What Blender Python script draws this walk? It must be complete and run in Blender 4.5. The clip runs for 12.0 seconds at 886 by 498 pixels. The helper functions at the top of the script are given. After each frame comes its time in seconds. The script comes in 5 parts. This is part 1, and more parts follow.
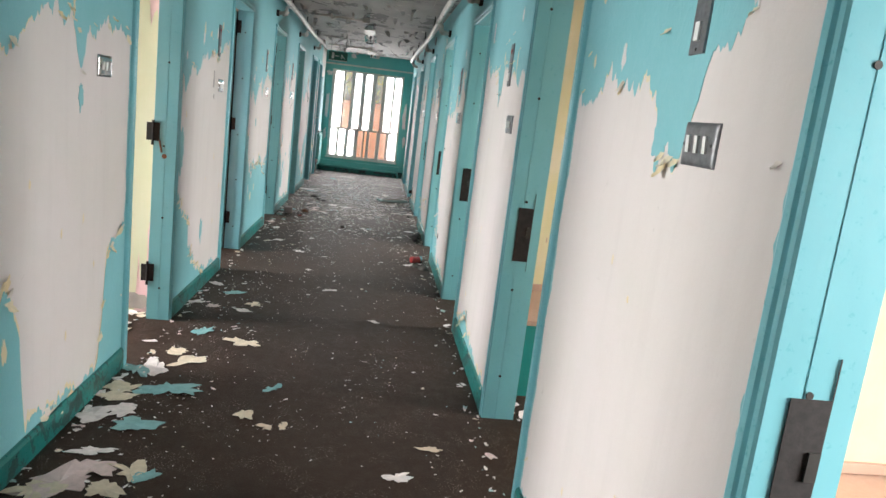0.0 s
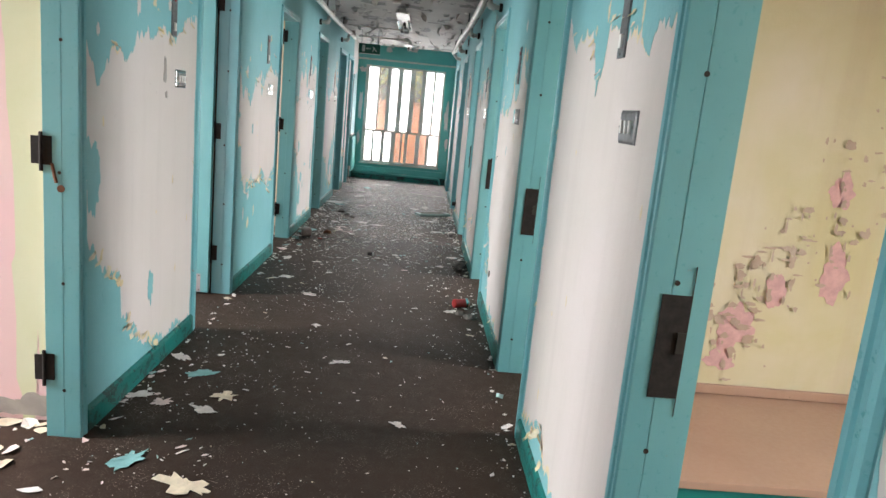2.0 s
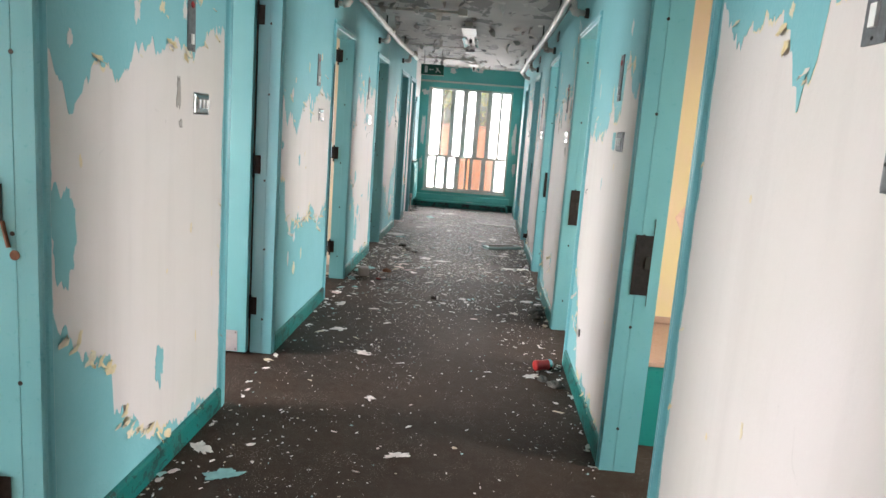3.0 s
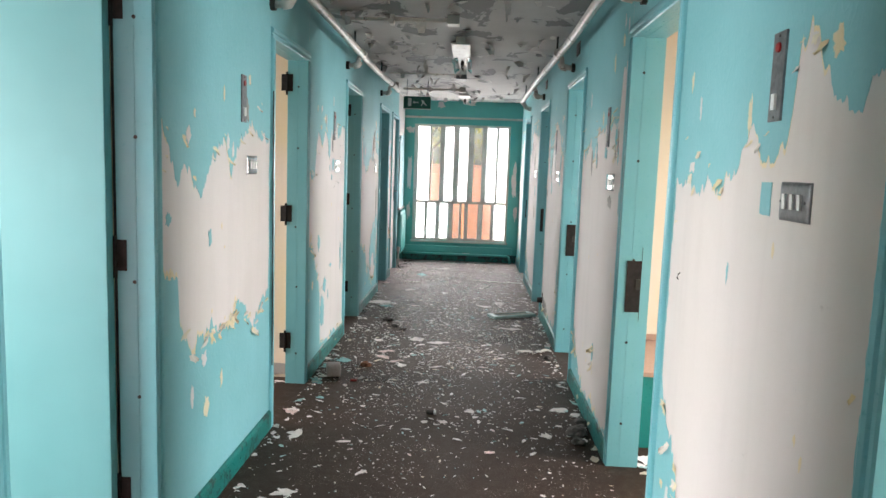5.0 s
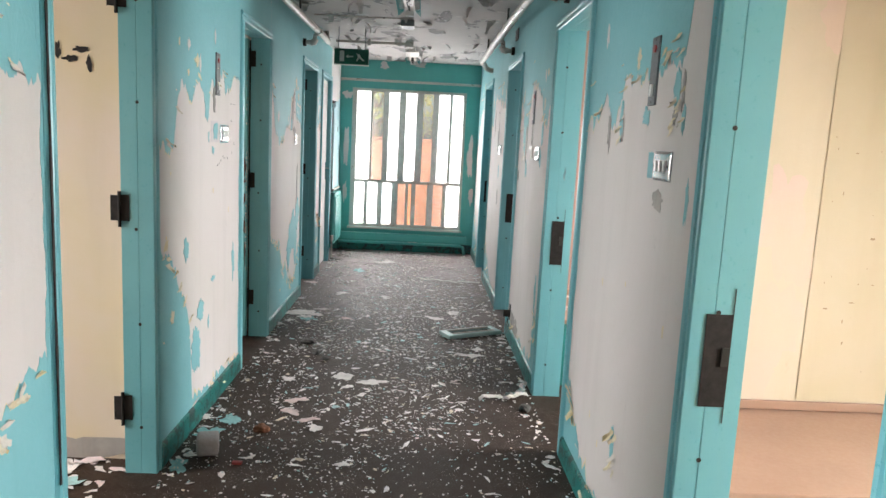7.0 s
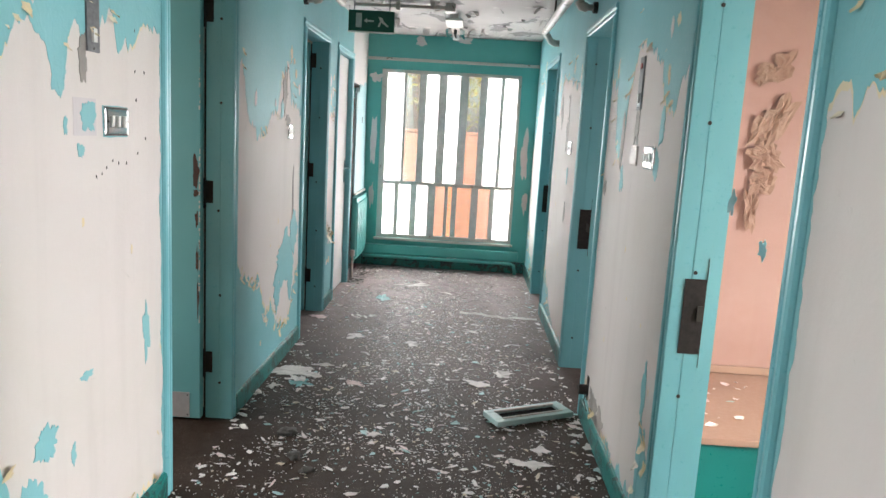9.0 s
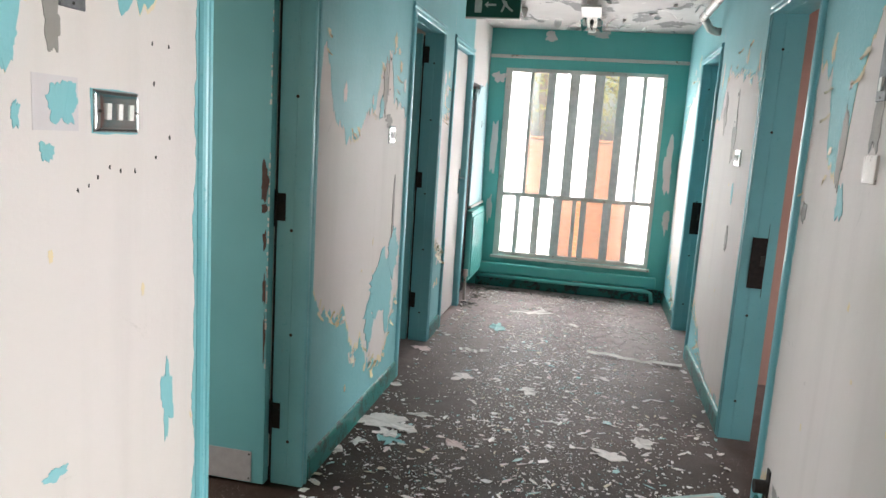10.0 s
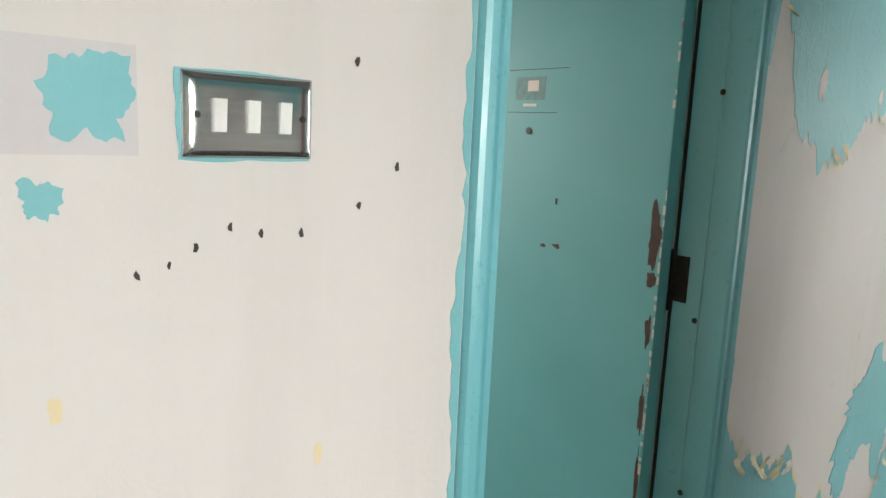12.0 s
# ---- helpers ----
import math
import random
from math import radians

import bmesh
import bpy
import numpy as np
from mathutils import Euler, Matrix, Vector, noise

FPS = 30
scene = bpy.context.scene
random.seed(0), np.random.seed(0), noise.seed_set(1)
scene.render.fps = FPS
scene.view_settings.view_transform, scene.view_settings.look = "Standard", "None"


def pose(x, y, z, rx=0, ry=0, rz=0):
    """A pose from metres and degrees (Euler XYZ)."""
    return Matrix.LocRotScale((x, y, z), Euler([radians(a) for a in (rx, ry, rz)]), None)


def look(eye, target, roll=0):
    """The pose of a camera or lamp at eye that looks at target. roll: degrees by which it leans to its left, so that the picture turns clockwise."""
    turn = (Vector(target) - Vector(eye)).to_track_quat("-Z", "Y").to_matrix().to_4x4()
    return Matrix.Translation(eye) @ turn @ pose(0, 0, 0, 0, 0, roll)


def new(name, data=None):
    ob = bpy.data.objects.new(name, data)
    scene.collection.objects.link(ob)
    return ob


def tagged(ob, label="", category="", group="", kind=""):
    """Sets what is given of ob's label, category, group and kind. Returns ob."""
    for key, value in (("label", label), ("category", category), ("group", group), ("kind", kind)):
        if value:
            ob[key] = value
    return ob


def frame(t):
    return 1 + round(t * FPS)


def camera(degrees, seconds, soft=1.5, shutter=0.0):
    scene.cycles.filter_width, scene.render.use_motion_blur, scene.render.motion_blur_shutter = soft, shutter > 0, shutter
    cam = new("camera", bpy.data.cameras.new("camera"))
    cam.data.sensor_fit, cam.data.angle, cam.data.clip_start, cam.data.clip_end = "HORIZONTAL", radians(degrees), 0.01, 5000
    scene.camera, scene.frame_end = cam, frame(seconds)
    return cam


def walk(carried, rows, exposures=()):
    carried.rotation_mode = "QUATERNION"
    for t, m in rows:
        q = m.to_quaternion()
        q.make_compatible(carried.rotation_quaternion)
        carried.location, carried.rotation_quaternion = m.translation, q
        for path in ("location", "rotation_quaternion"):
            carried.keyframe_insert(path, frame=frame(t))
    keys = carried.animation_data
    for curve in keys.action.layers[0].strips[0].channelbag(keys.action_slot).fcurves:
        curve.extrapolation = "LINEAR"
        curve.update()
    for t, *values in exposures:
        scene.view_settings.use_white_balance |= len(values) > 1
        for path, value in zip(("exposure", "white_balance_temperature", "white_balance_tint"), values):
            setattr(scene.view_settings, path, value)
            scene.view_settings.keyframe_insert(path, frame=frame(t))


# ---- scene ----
cam = camera(64.4, 12.0)
PATH = [
    (0, (0.24, 2.405, 1.383), (0.462, 4.358, 1.015), 6.9),
    (0.5, (0.228, 2.764, 1.398), (0.561, 4.7, 1.02), 5.3),
    (1, (0.3, 3.153, 1.411), (0.674, 5.076, 1.01), 5.5),
    (1.5, (0.318, 3.565, 1.382), (0.639, 5.491, 0.95), 6.0),
    (2, (0.339, 3.991, 1.38), (0.432, 5.951, 0.995), 5.5),
    (2.5, (0.319, 4.401, 1.384), (0.218, 6.366, 1.028), 4.6),
    (4.5, (0.138, 6.051, 1.41), (0.115, 8.032, 1.141), 2.7),
    (5, (0.165, 6.464, 1.435), (0.089, 8.449, 1.203), 2.0),
    (5.5, (0.14, 6.87, 1.443), (0.095, 8.857, 1.22), 1.8),
    (6, (0.16, 7.273, 1.43), (0.137, 9.26, 1.202), 1.8),
    (6.5, (0.194, 7.661, 1.419), (0.211, 9.642, 1.145), 2.2),
    (7, (0.166, 8.078, 1.418), (0.24, 10.055, 1.123), 2.9),
    (9, (0.196, 9.747, 1.431), (0.144, 11.72, 1.11), 3.3),
    (9.5, (0.16, 10.145, 1.421), (0.0, 12.114, 1.107), 3.5),
    (10, (0.133, 10.533, 1.408), (-0.26, 12.469, 1.09), 3.7),
    (10.5, (0.056, 10.857, 1.398), (-0.618, 12.712, 1.075), 3.7),
    (11, (-0.064, 11.083, 1.416), (-1.066, 12.782, 1.085), 3.6),
    (11.5, (-0.11, 11.309, 1.415), (-1.467, 12.741, 1.086), 2.6),
    (12, (-0.163, 11.564, 1.406), (-1.662, 12.848, 1.079), 2.6),
]
walk(cam, [(t, look(eye, target, roll)) for t, eye, target, roll in PATH],
     [(0, 0.72, 6500, 10), (0.5, 0.76, 6500, 10), (1.0, 0.66, 6500, 10), (2.0, 0.70, 6500, 10), (3.2, 0.86, 6500, 10), (7.0, 0.86, 6500, 10), (10.0, 0.98, 6500, 10), (11.0, 0.90, 6560, 7), (12, 0.95, 6540, 4)])
ROOM_WATTS, END_WATTS = 44.0, 24.0

# ---------------------------------------------------------------- light
world = bpy.data.worlds.new("world")
scene.world = world
world.use_nodes = True
wn = world.node_tree
sky = wn.nodes.new("ShaderNodeTexSky")
sky.sky_type = "NISHITA"
sky.sun_disc = False
sky.sun_elevation, sky.sun_rotation = radians(41), radians(172)
sky.air_density, sky.dust_density = 1.0, 4.0
wn.links.new(sky.outputs[0], wn.nodes["Background"].inputs[0])
wn.nodes["Background"].inputs[1].default_value = 0.15

sun_data = bpy.data.lights.new("sun", "SUN")
sun_data.energy, sun_data.angle, sun_data.color = 5.0, radians(3), (1.0, 0.96, 0.9)
new("sun", sun_data).matrix_world = look((4, -12, 26), (0, 18, 0))


def sky_lamp(x, y, z, width, height, rz, watts, spread=140, tint=(0.99, 0.985, 0.98), dip=0):
    """Daylight that enters through one opening: an area lamp facing along rz, dipped as skylight falls."""
    data = bpy.data.lights.new("window_light", "AREA")
    data.shape, data.size, data.size_y = "RECTANGLE", width, height
    data.energy, data.color, data.spread = watts, tint, radians(spread)
    ob = new("window_light", data)
    ob.matrix_world = pose(x, y, z, 90 - dip, 0, rz)
    return ob


# ---------------------------------------------------------------- plan
XW = 0.885              # half the corridor's width
THICK = {-1: 0.12, 1: 0.145}    # thickness of the corridor walls
CEIL = 2.42
Y0, Y1 = -1.0, 17.22    # ends of the corridor
ROOM = 3.4              # outer walls of the rooms
LEFT = [(3.66, 4.49), (5.80, 6.63), (7.92, 8.79), (10.09, 10.93), (12.225, 13.03), (14.33, 15.17), (15.50, 16.28)]
RIGHT = [(2.58, 3.43), (4.71, 5.57), (6.84, 7.71), (9.01, 9.87), (11.17, 12.03), (13.32, 14.17), (15.46, 16.31)]
ARCH = 0.056            # width of the door architrave
HEAD = 2.055            # clear height of the doors

# ---------------------------------------------------------------- materials


def material(name):
    m = bpy.data.materials.new(name)
    m.use_nodes = True
    return m, m.node_tree, m.node_tree.nodes["Principled BSDF"]


def node(t, kind, **kw):
    n = t.nodes.new(kind)
    for k, v in kw.items():
        n.inputs[k].default_value = v
    return n


def ramp(t, fac, stops):
    r = t.nodes.new("ShaderNodeValToRGB")
    while len(r.color_ramp.elements) < len(stops):
        r.color_ramp.elements.new(0.5)
    for e, (p, c) in zip(r.color_ramp.elements, stops):
        e.position, e.color = p, (*c, 1)
    t.links.new(fac, r.inputs[0])
    return r.outputs[0]


def grey(v):
    return (v, v, v)


def mix(t, fac, a, b, mode="MIX"):
    n = t.nodes.new("ShaderNodeMix")
    n.data_type, n.blend_type = "RGBA", mode
    for i, v in ((0, fac), (6, a), (7, b)):
        if isinstance(v, (int, float)):
            n.inputs[i].default_value = v
        elif isinstance(v, tuple):
            n.inputs[i].default_value = (*v, 1)
        else:
            t.links.new(v, n.inputs[i])
    return n.outputs[2]


def place(t):
    return t.nodes.new("ShaderNodeNewGeometry").outputs["Position"]


def stretched(t, scale):
    n = t.nodes.new("ShaderNodeMapping")
    n.inputs["Scale"].default_value = scale
    t.links.new(place(t), n.inputs[0])
    return n.outputs[0]


def noise_at(t, where, scale, detail=4, rough=0.6, distort=0.0):
    n = node(t, "ShaderNodeTexNoise", Scale=scale, Detail=detail, Roughness=rough, Distortion=distort)
    t.links.new(where, n.inputs["Vector"])
    return n.outputs["Fac"]


def relief(t, bsdf, height, strength, distance=0.01):
    b = node(t, "ShaderNodeBump", Strength=strength, Distance=distance)
    t.links.new(height, b.inputs["Height"])
    t.links.new(b.outputs[0], bsdf.inputs["Normal"])


def painted(name, base, dark, rough=0.35, scuff=(0.30, 0.26, 0.23), wear=0.70, bump=0.12, blister=0.0):
    """Old oil paint: brush streaks, broad fading, dirt and a few chips."""
    m, t, b = material(name)
    broad = noise_at(t, place(t), 1.7, 3)
    streak = noise_at(t, stretched(t, (24, 24, 1.6)), 1.0, 4)
    fine = noise_at(t, place(t), 60, 5, 0.7)
    col = mix(t, ramp(t, broad, [(0.3, grey(0)), (0.75, grey(1))]), base, dark)
    col = mix(t, ramp(t, streak, [(0.55, grey(0)), (0.85, grey(0.35))]), col, dark)
    chip = noise_at(t, place(t), 13, 6, 0.75, 0.6)
    col = mix(t, ramp(t, chip, [(wear, grey(0)), (wear + 0.015, grey(0.8))]), col, scuff)
    t.links.new(col, b.inputs["Base Color"])
    t.links.new(ramp(t, fine, [(0.3, grey(rough - 0.08)), (0.8, grey(rough + 0.15))]), b.inputs["Roughness"])
    if blister:
        lift = noise_at(t, stretched(t, (13, 13, 9)), 1.0, 4, 0.6, 0.7)
        ridge = ramp(t, lift, [(0.44, grey(0)), (0.50, grey(1)), (0.53, grey(0.3)), (0.60, grey(0.35)), (0.64, grey(1)), (0.66, grey(0.5))])
        relief(t, b, mix(t, blister, mix(t, 0.5, streak, fine), ridge), 0.24, 0.005)
    else:
        relief(t, b, mix(t, 0.5, streak, fine), bump, 0.004)
    return m


def plaster(name, base, warm, grime, bump=0.25, scale=1.0, dirt=0.5):
    """Old wall paint over plaster, with stains, faint runs and trowel marks."""
    m, t, b = material(name)
    broad = noise_at(t, place(t), 1.1 * scale, 4, 0.6, 0.4)
    run = noise_at(t, stretched(t, (9, 9, 0.7)), 1.0, 4, 0.6)
    fine = noise_at(t, place(t), 38, 6, 0.7)
    spot = noise_at(t, place(t), 7 * scale, 6, 0.75, 0.8)
    col = mix(t, ramp(t, broad, [(0.35, grey(0)), (0.7, grey(1))]), base, warm)
    col = mix(t, ramp(t, run, [(0.5, grey(0)), (0.8, grey(0.35 * dirt))]), col, grime)
    col = mix(t, ramp(t, spot, [(0.66, grey(0)), (0.72, grey(0.8 * dirt))]), col, grime)
    t.links.new(col, b.inputs["Base Color"])
    t.links.new(ramp(t, fine, [(0.3, grey(0.62)), (0.8, grey(0.85))]), b.inputs["Roughness"])
    relief(t, b, mix(t, 0.35, fine, spot), bump, 0.006)
    return m


def flat(name, base, rough=0.5, metal=0.0, spread=0.25, scale=25.0, bump=0.1):
    m, t, b = material(name)
    n = noise_at(t, place(t), scale, 5, 0.65)
    dark = tuple(c * (1 - spread) for c in base)
    t.links.new(mix(t, ramp(t, n, [(0.35, grey(0)), (0.7, grey(1))]), base, dark), b.inputs["Base Color"])
    t.links.new(ramp(t, n, [(0.3, grey(rough)), (0.8, grey(min(1, rough + 0.15)))]), b.inputs["Roughness"])
    b.inputs["Metallic"].default_value = metal
    if bump:
        relief(t, b, n, bump, 0.003)
    return m


def chips(name, colours, rough=0.6):
    """Scattered scraps, each with one of the colours."""
    m, t, b = material(name)
    g = t.nodes.new("ShaderNodeNewGeometry")
    r = t.nodes.new("ShaderNodeValToRGB")
    r.color_ramp.interpolation = "CONSTANT"
    while len(r.color_ramp.elements) < len(colours):
        r.color_ramp.elements.new(0.5)
    for i, (e, c) in enumerate(zip(r.color_ramp.elements, colours)):
        e.position, e.color = i / len(colours), (*c, 1)
    t.links.new(g.outputs["Random Per Island"], r.inputs[0])
    n = noise_at(t, place(t), 40, 4)
    t.links.new(mix(t, ramp(t, n, [(0.4, grey(0)), (0.8, grey(0.4))]), r.outputs[0], (0.3, 0.27, 0.25)), b.inputs["Base Color"])
    b.inputs["Roughness"].default_value = rough
    return m


def leaf_chips(name, colours):
    """Leaves that also glow with the light behind them."""
    m = chips(name, colours)
    t = m.node_tree
    b = t.nodes["Principled BSDF"]
    tr = node(t, "ShaderNodeBsdfTranslucent")
    t.links.new(b.inputs["Base Color"].links[0].from_socket, tr.inputs[0])
    a = node(t, "ShaderNodeMixShader", Fac=0.6)
    t.links.new(b.outputs[0], a.inputs[1])
    t.links.new(tr.outputs[0], a.inputs[2])
    t.links.new(a.outputs[0], t.nodes["Material Output"].inputs[0])
    return m


TEAL = painted("teal_gloss_paint", (0.205, 0.515, 0.572), (0.165, 0.440, 0.486), 0.32)
DOORPAINT = painted("teal_door_paint", (0.15, 0.40, 0.42), (0.115, 0.33, 0.345), 0.40, wear=0.73)
BLUE = painted("blue_wall_paint", (0.235, 0.520, 0.562), (0.185, 0.450, 0.480), 0.60, (0.55, 0.50, 0.47), 0.74, blister=0.4)
PALE = plaster("pinkish_white_wall", (0.70, 0.635, 0.62), (0.65, 0.60, 0.56), (0.42, 0.37, 0.35), 0.25, 1.0, 0.5)
ENDTEAL = painted("sea_green_wall_paint", (0.12, 0.47, 0.44), (0.09, 0.40, 0.37), 0.4, (0.55, 0.48, 0.42), 0.71)
SKIRT = painted("dark_teal_skirting_paint", (0.012, 0.20, 0.18), (0.008, 0.13, 0.12), 0.33, (0.02, 0.02, 0.02), 0.53)
BENCHTEAL = painted("dark_teal_board_paint", (0.012, 0.20, 0.18), (0.008, 0.15, 0.135), 0.33, (0.02, 0.05, 0.05), 0.72)
GREYPLASTER = plaster("grey_mouldy_plaster", (0.27, 0.25, 0.23), (0.44, 0.40, 0.37), (0.09, 0.08, 0.075), 0.5, 4.0, 1.0)
CREAMWALL = plaster("cream_old_paint", (0.74, 0.60, 0.36), (0.72, 0.62, 0.46), (0.5, 0.4, 0.25), 0.3, 3.0, 0.4)
LOCKDARK = flat("dark_brown_lock_metal", (0.016, 0.010, 0.008), 0.75, 0, 0.5, 50, 0.2)
CREAM = flat("cream_paint_underside", (0.78, 0.66, 0.40), 0.6)
STEEL, _t, _b = material("brushed_steel")
_n = noise_at(_t, stretched(_t, (3, 3, 160)), 1.0, 3)
_t.links.new(ramp(_t, _n, [(0.3, grey(0.50)), (0.7, grey(0.62))]), _b.inputs["Base Color"])
_b.inputs["Metallic"].default_value, _b.inputs["Roughness"].default_value = 1.0, 0.14
DARKSTEEL = flat("dull_grey_steel", (0.22, 0.22, 0.23), 0.4, 0.6, 0.3, 60, 0.05)
WHITEPLASTIC = flat("white_plastic", (0.80, 0.79, 0.76), 0.35, 0, 0.1)
BLACKHOLE = flat("dark_rusty_metal", (0.035, 0.026, 0.022), 0.6, 0.2, 0.5, 60, 0.2)
RUST = flat("rust", (0.22, 0.09, 0.045), 0.8, 0, 0.5, 70, 0.3)
REDPLASTIC = flat("red_plastic", (0.35, 0.015, 0.015), 0.3)
SCREW = flat("dark_screw", (0.05, 0.045, 0.04), 0.5, 0.5)
KICK = flat("grey_kick_plate", (0.42, 0.40, 0.40), 0.4, 0.2, 0.2, 14)
PIPEWHITE = painted("white_pipe_paint", (0.66, 0.60, 0.55), (0.50, 0.44, 0.40), 0.45, (0.16, 0.08, 0.05), 0.58, 0.3)
GALV = flat("galvanised_steel_bars", (0.74, 0.72, 0.70), 0.55, 0.0, 0.25, 18)
FRAMEWHITE = painted("off_white_window_paint", (0.66, 0.63, 0.58), (0.5, 0.46, 0.42), 0.45, (0.3, 0.2, 0.14), 0.62)
WOODTOP = painted("brown_varnished_board", (0.42, 0.28, 0.21), (0.35, 0.22, 0.16), 0.4, (0.2, 0.13, 0.1), 0.7)
SIGNGREEN = flat("green_sign_plastic", (0.008, 0.10, 0.065), 0.3, 0, 0.15)
SIGNWHITE = flat("white_sign_print", (0.65, 0.70, 0.66), 0.4)
BRICK = flat("orange_brick", (0.56, 0.24, 0.13), 0.85, 0, 0.35, 8, 0.2)
MORTAR = flat("mortar", (0.45, 0.40, 0.34), 0.9)
LEAF = leaf_chips("yellow_green_leaves", [(0.48, 0.50, 0.11), (0.58, 0.54, 0.13), (0.42, 0.47, 0.09), (0.62, 0.54, 0.14)])
BARK = flat("grey_brown_bark", (0.14, 0.10, 0.07), 0.9, 0, 0.4, 12, 0.6)
GRASS = flat("grass_ground", (0.10, 0.14, 0.04), 0.9, 0, 0.5, 3, 0.4)
FLAKES = chips("fallen_paint_flakes", [(0.82, 0.75, 0.72), (0.86, 0.81, 0.78), (0.70, 0.60, 0.46), (0.84, 0.77, 0.75), (0.86, 0.82, 0.79), (0.80, 0.74, 0.72), (0.36, 0.58, 0.58), (0.80, 0.66, 0.64), (0.87, 0.83, 0.81), (0.84, 0.79, 0.76)], 0.42)
RUBBLE = chips("grey_rubble", [(0.10, 0.09, 0.08), (0.25, 0.22, 0.20), (0.05, 0.045, 0.04), (0.45, 0.40, 0.36)])
WALLFLAKES = chips("curling_paint_flakes", [(0.75, 0.62, 0.38), (0.76, 0.66, 0.45), (0.72, 0.65, 0.58), (0.74, 0.62, 0.42), (0.74, 0.66, 0.50), (0.74, 0.60, 0.34)])


def carpet_material():
    m, t, b = material("dark_brown_worn_carpet")
    broad = noise_at(t, place(t), 0.9, 5, 0.65, 0.5)
    pile = noise_at(t, place(t), 260, 3, 0.7)
    dust = noise_at(t, place(t), 17, 8, 0.8)
    col = mix(t, ramp(t, broad, [(0.35, grey(0)), (0.7, grey(1))]), (0.031, 0.0160, 0.0095), (0.049, 0.027, 0.0165))
    col = mix(t, ramp(t, pile, [(0.4, grey(0)), (0.7, grey(0.5))]), col, (0.022, 0.018, 0.016))
    col = mix(t, ramp(t, dust, [(0.62, grey(0)), (0.75, grey(0.3))]), col, (0.20, 0.15, 0.125))
    grit = node(t, "ShaderNodeTexVoronoi", Scale=120.0)
    t.links.new(place(t), grit.inputs["Vector"])
    keep = noise_at(t, place(t), 5, 6, 0.7)
    speck = mix(t, 1.0, ramp(t, grit.outputs["Distance"], [(0.16, grey(1)), (0.24, grey(0))]), ramp(t, keep, [(0.48, grey(0)), (0.62, grey(0.9))]), "MULTIPLY")
    col = mix(t, speck, col, (0.46, 0.38, 0.35))
    # paler along Y: the window's sheen on the carpet, mixed into its colour
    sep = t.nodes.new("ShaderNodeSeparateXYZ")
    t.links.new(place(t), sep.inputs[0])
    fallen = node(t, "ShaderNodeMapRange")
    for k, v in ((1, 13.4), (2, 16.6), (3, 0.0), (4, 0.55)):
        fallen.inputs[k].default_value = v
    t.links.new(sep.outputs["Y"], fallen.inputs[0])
    window_sheen = mix(t, 1.0, fallen.outputs[0], ramp(t, noise_at(t, place(t), 6, 8, 0.8), [(0.25, grey(0.35)), (0.65, grey(1))]), "MULTIPLY")
    col = mix(t, window_sheen, col, (0.66, 0.52, 0.51))
    t.links.new(col, b.inputs["Base Color"])
    t.links.new(ramp(t, dust, [(0.3, grey(0.50)), (0.7, grey(0.72))]), b.inputs["Roughness"])
    b.inputs["Specular IOR Level"].default_value = 0.21
    relief(t, b, pile, 0.35, 0.004)
    return m


def ceiling_material():
    m, t, b = material("flaking_ceiling_paint")
    broad = noise_at(t, place(t), 1.3, 4, 0.6)
    peel = noise_at(t, stretched(t, (2.2, 1.3, 1)), 1.6, 7, 0.62, 0.5)
    fine = noise_at(t, place(t), 30, 5, 0.7)
    col = mix(t, ramp(t, broad, [(0.35, grey(0)), (0.7, grey(1))]), (0.40, 0.36, 0.345), (0.49, 0.445, 0.43))
    mask = ramp(t, peel, [(0.57, grey(0)), (0.585, grey(1))])
    col = mix(t, mask, col, (0.20, 0.185, 0.18))
    col = mix(t, ramp(t, peel, [(0.30, grey(1)), (0.315, grey(0))]), col, (0.74, 0.70, 0.66))
    t.links.new(col, b.inputs["Base Color"])
    b.inputs["Roughness"].default_value = 0.8
    relief(t, b, mix(t, 0.2, ramp(t, peel, [(0.57, grey(1)), (0.585, grey(0))]), fine), 0.7, 0.01)
    return m


def pane_material(name, colour, see):
    """Glass coated with a white film: it lets light through scattered, and a little straight."""
    m, t, b = material(name)
    tr = node(t, "ShaderNodeBsdfTranslucent", Color=(*colour, 1))
    cl = node(t, "ShaderNodeBsdfTransparent", Color=(1, 1, 1, 1))
    gl = node(t, "ShaderNodeBsdfGlossy", Roughness=0.1)
    a = node(t, "ShaderNodeMixShader", Fac=see)
    c = node(t, "ShaderNodeMixShader", Fac=0.05)
    t.links.new(tr.outputs[0], a.inputs[1])
    t.links.new(cl.outputs[0], a.inputs[2])
    t.links.new(a.outputs[0], c.inputs[1])
    t.links.new(gl.outputs[0], c.inputs[2])
    t.links.new(c.outputs[0], t.nodes["Material Output"].inputs[0])
    return m


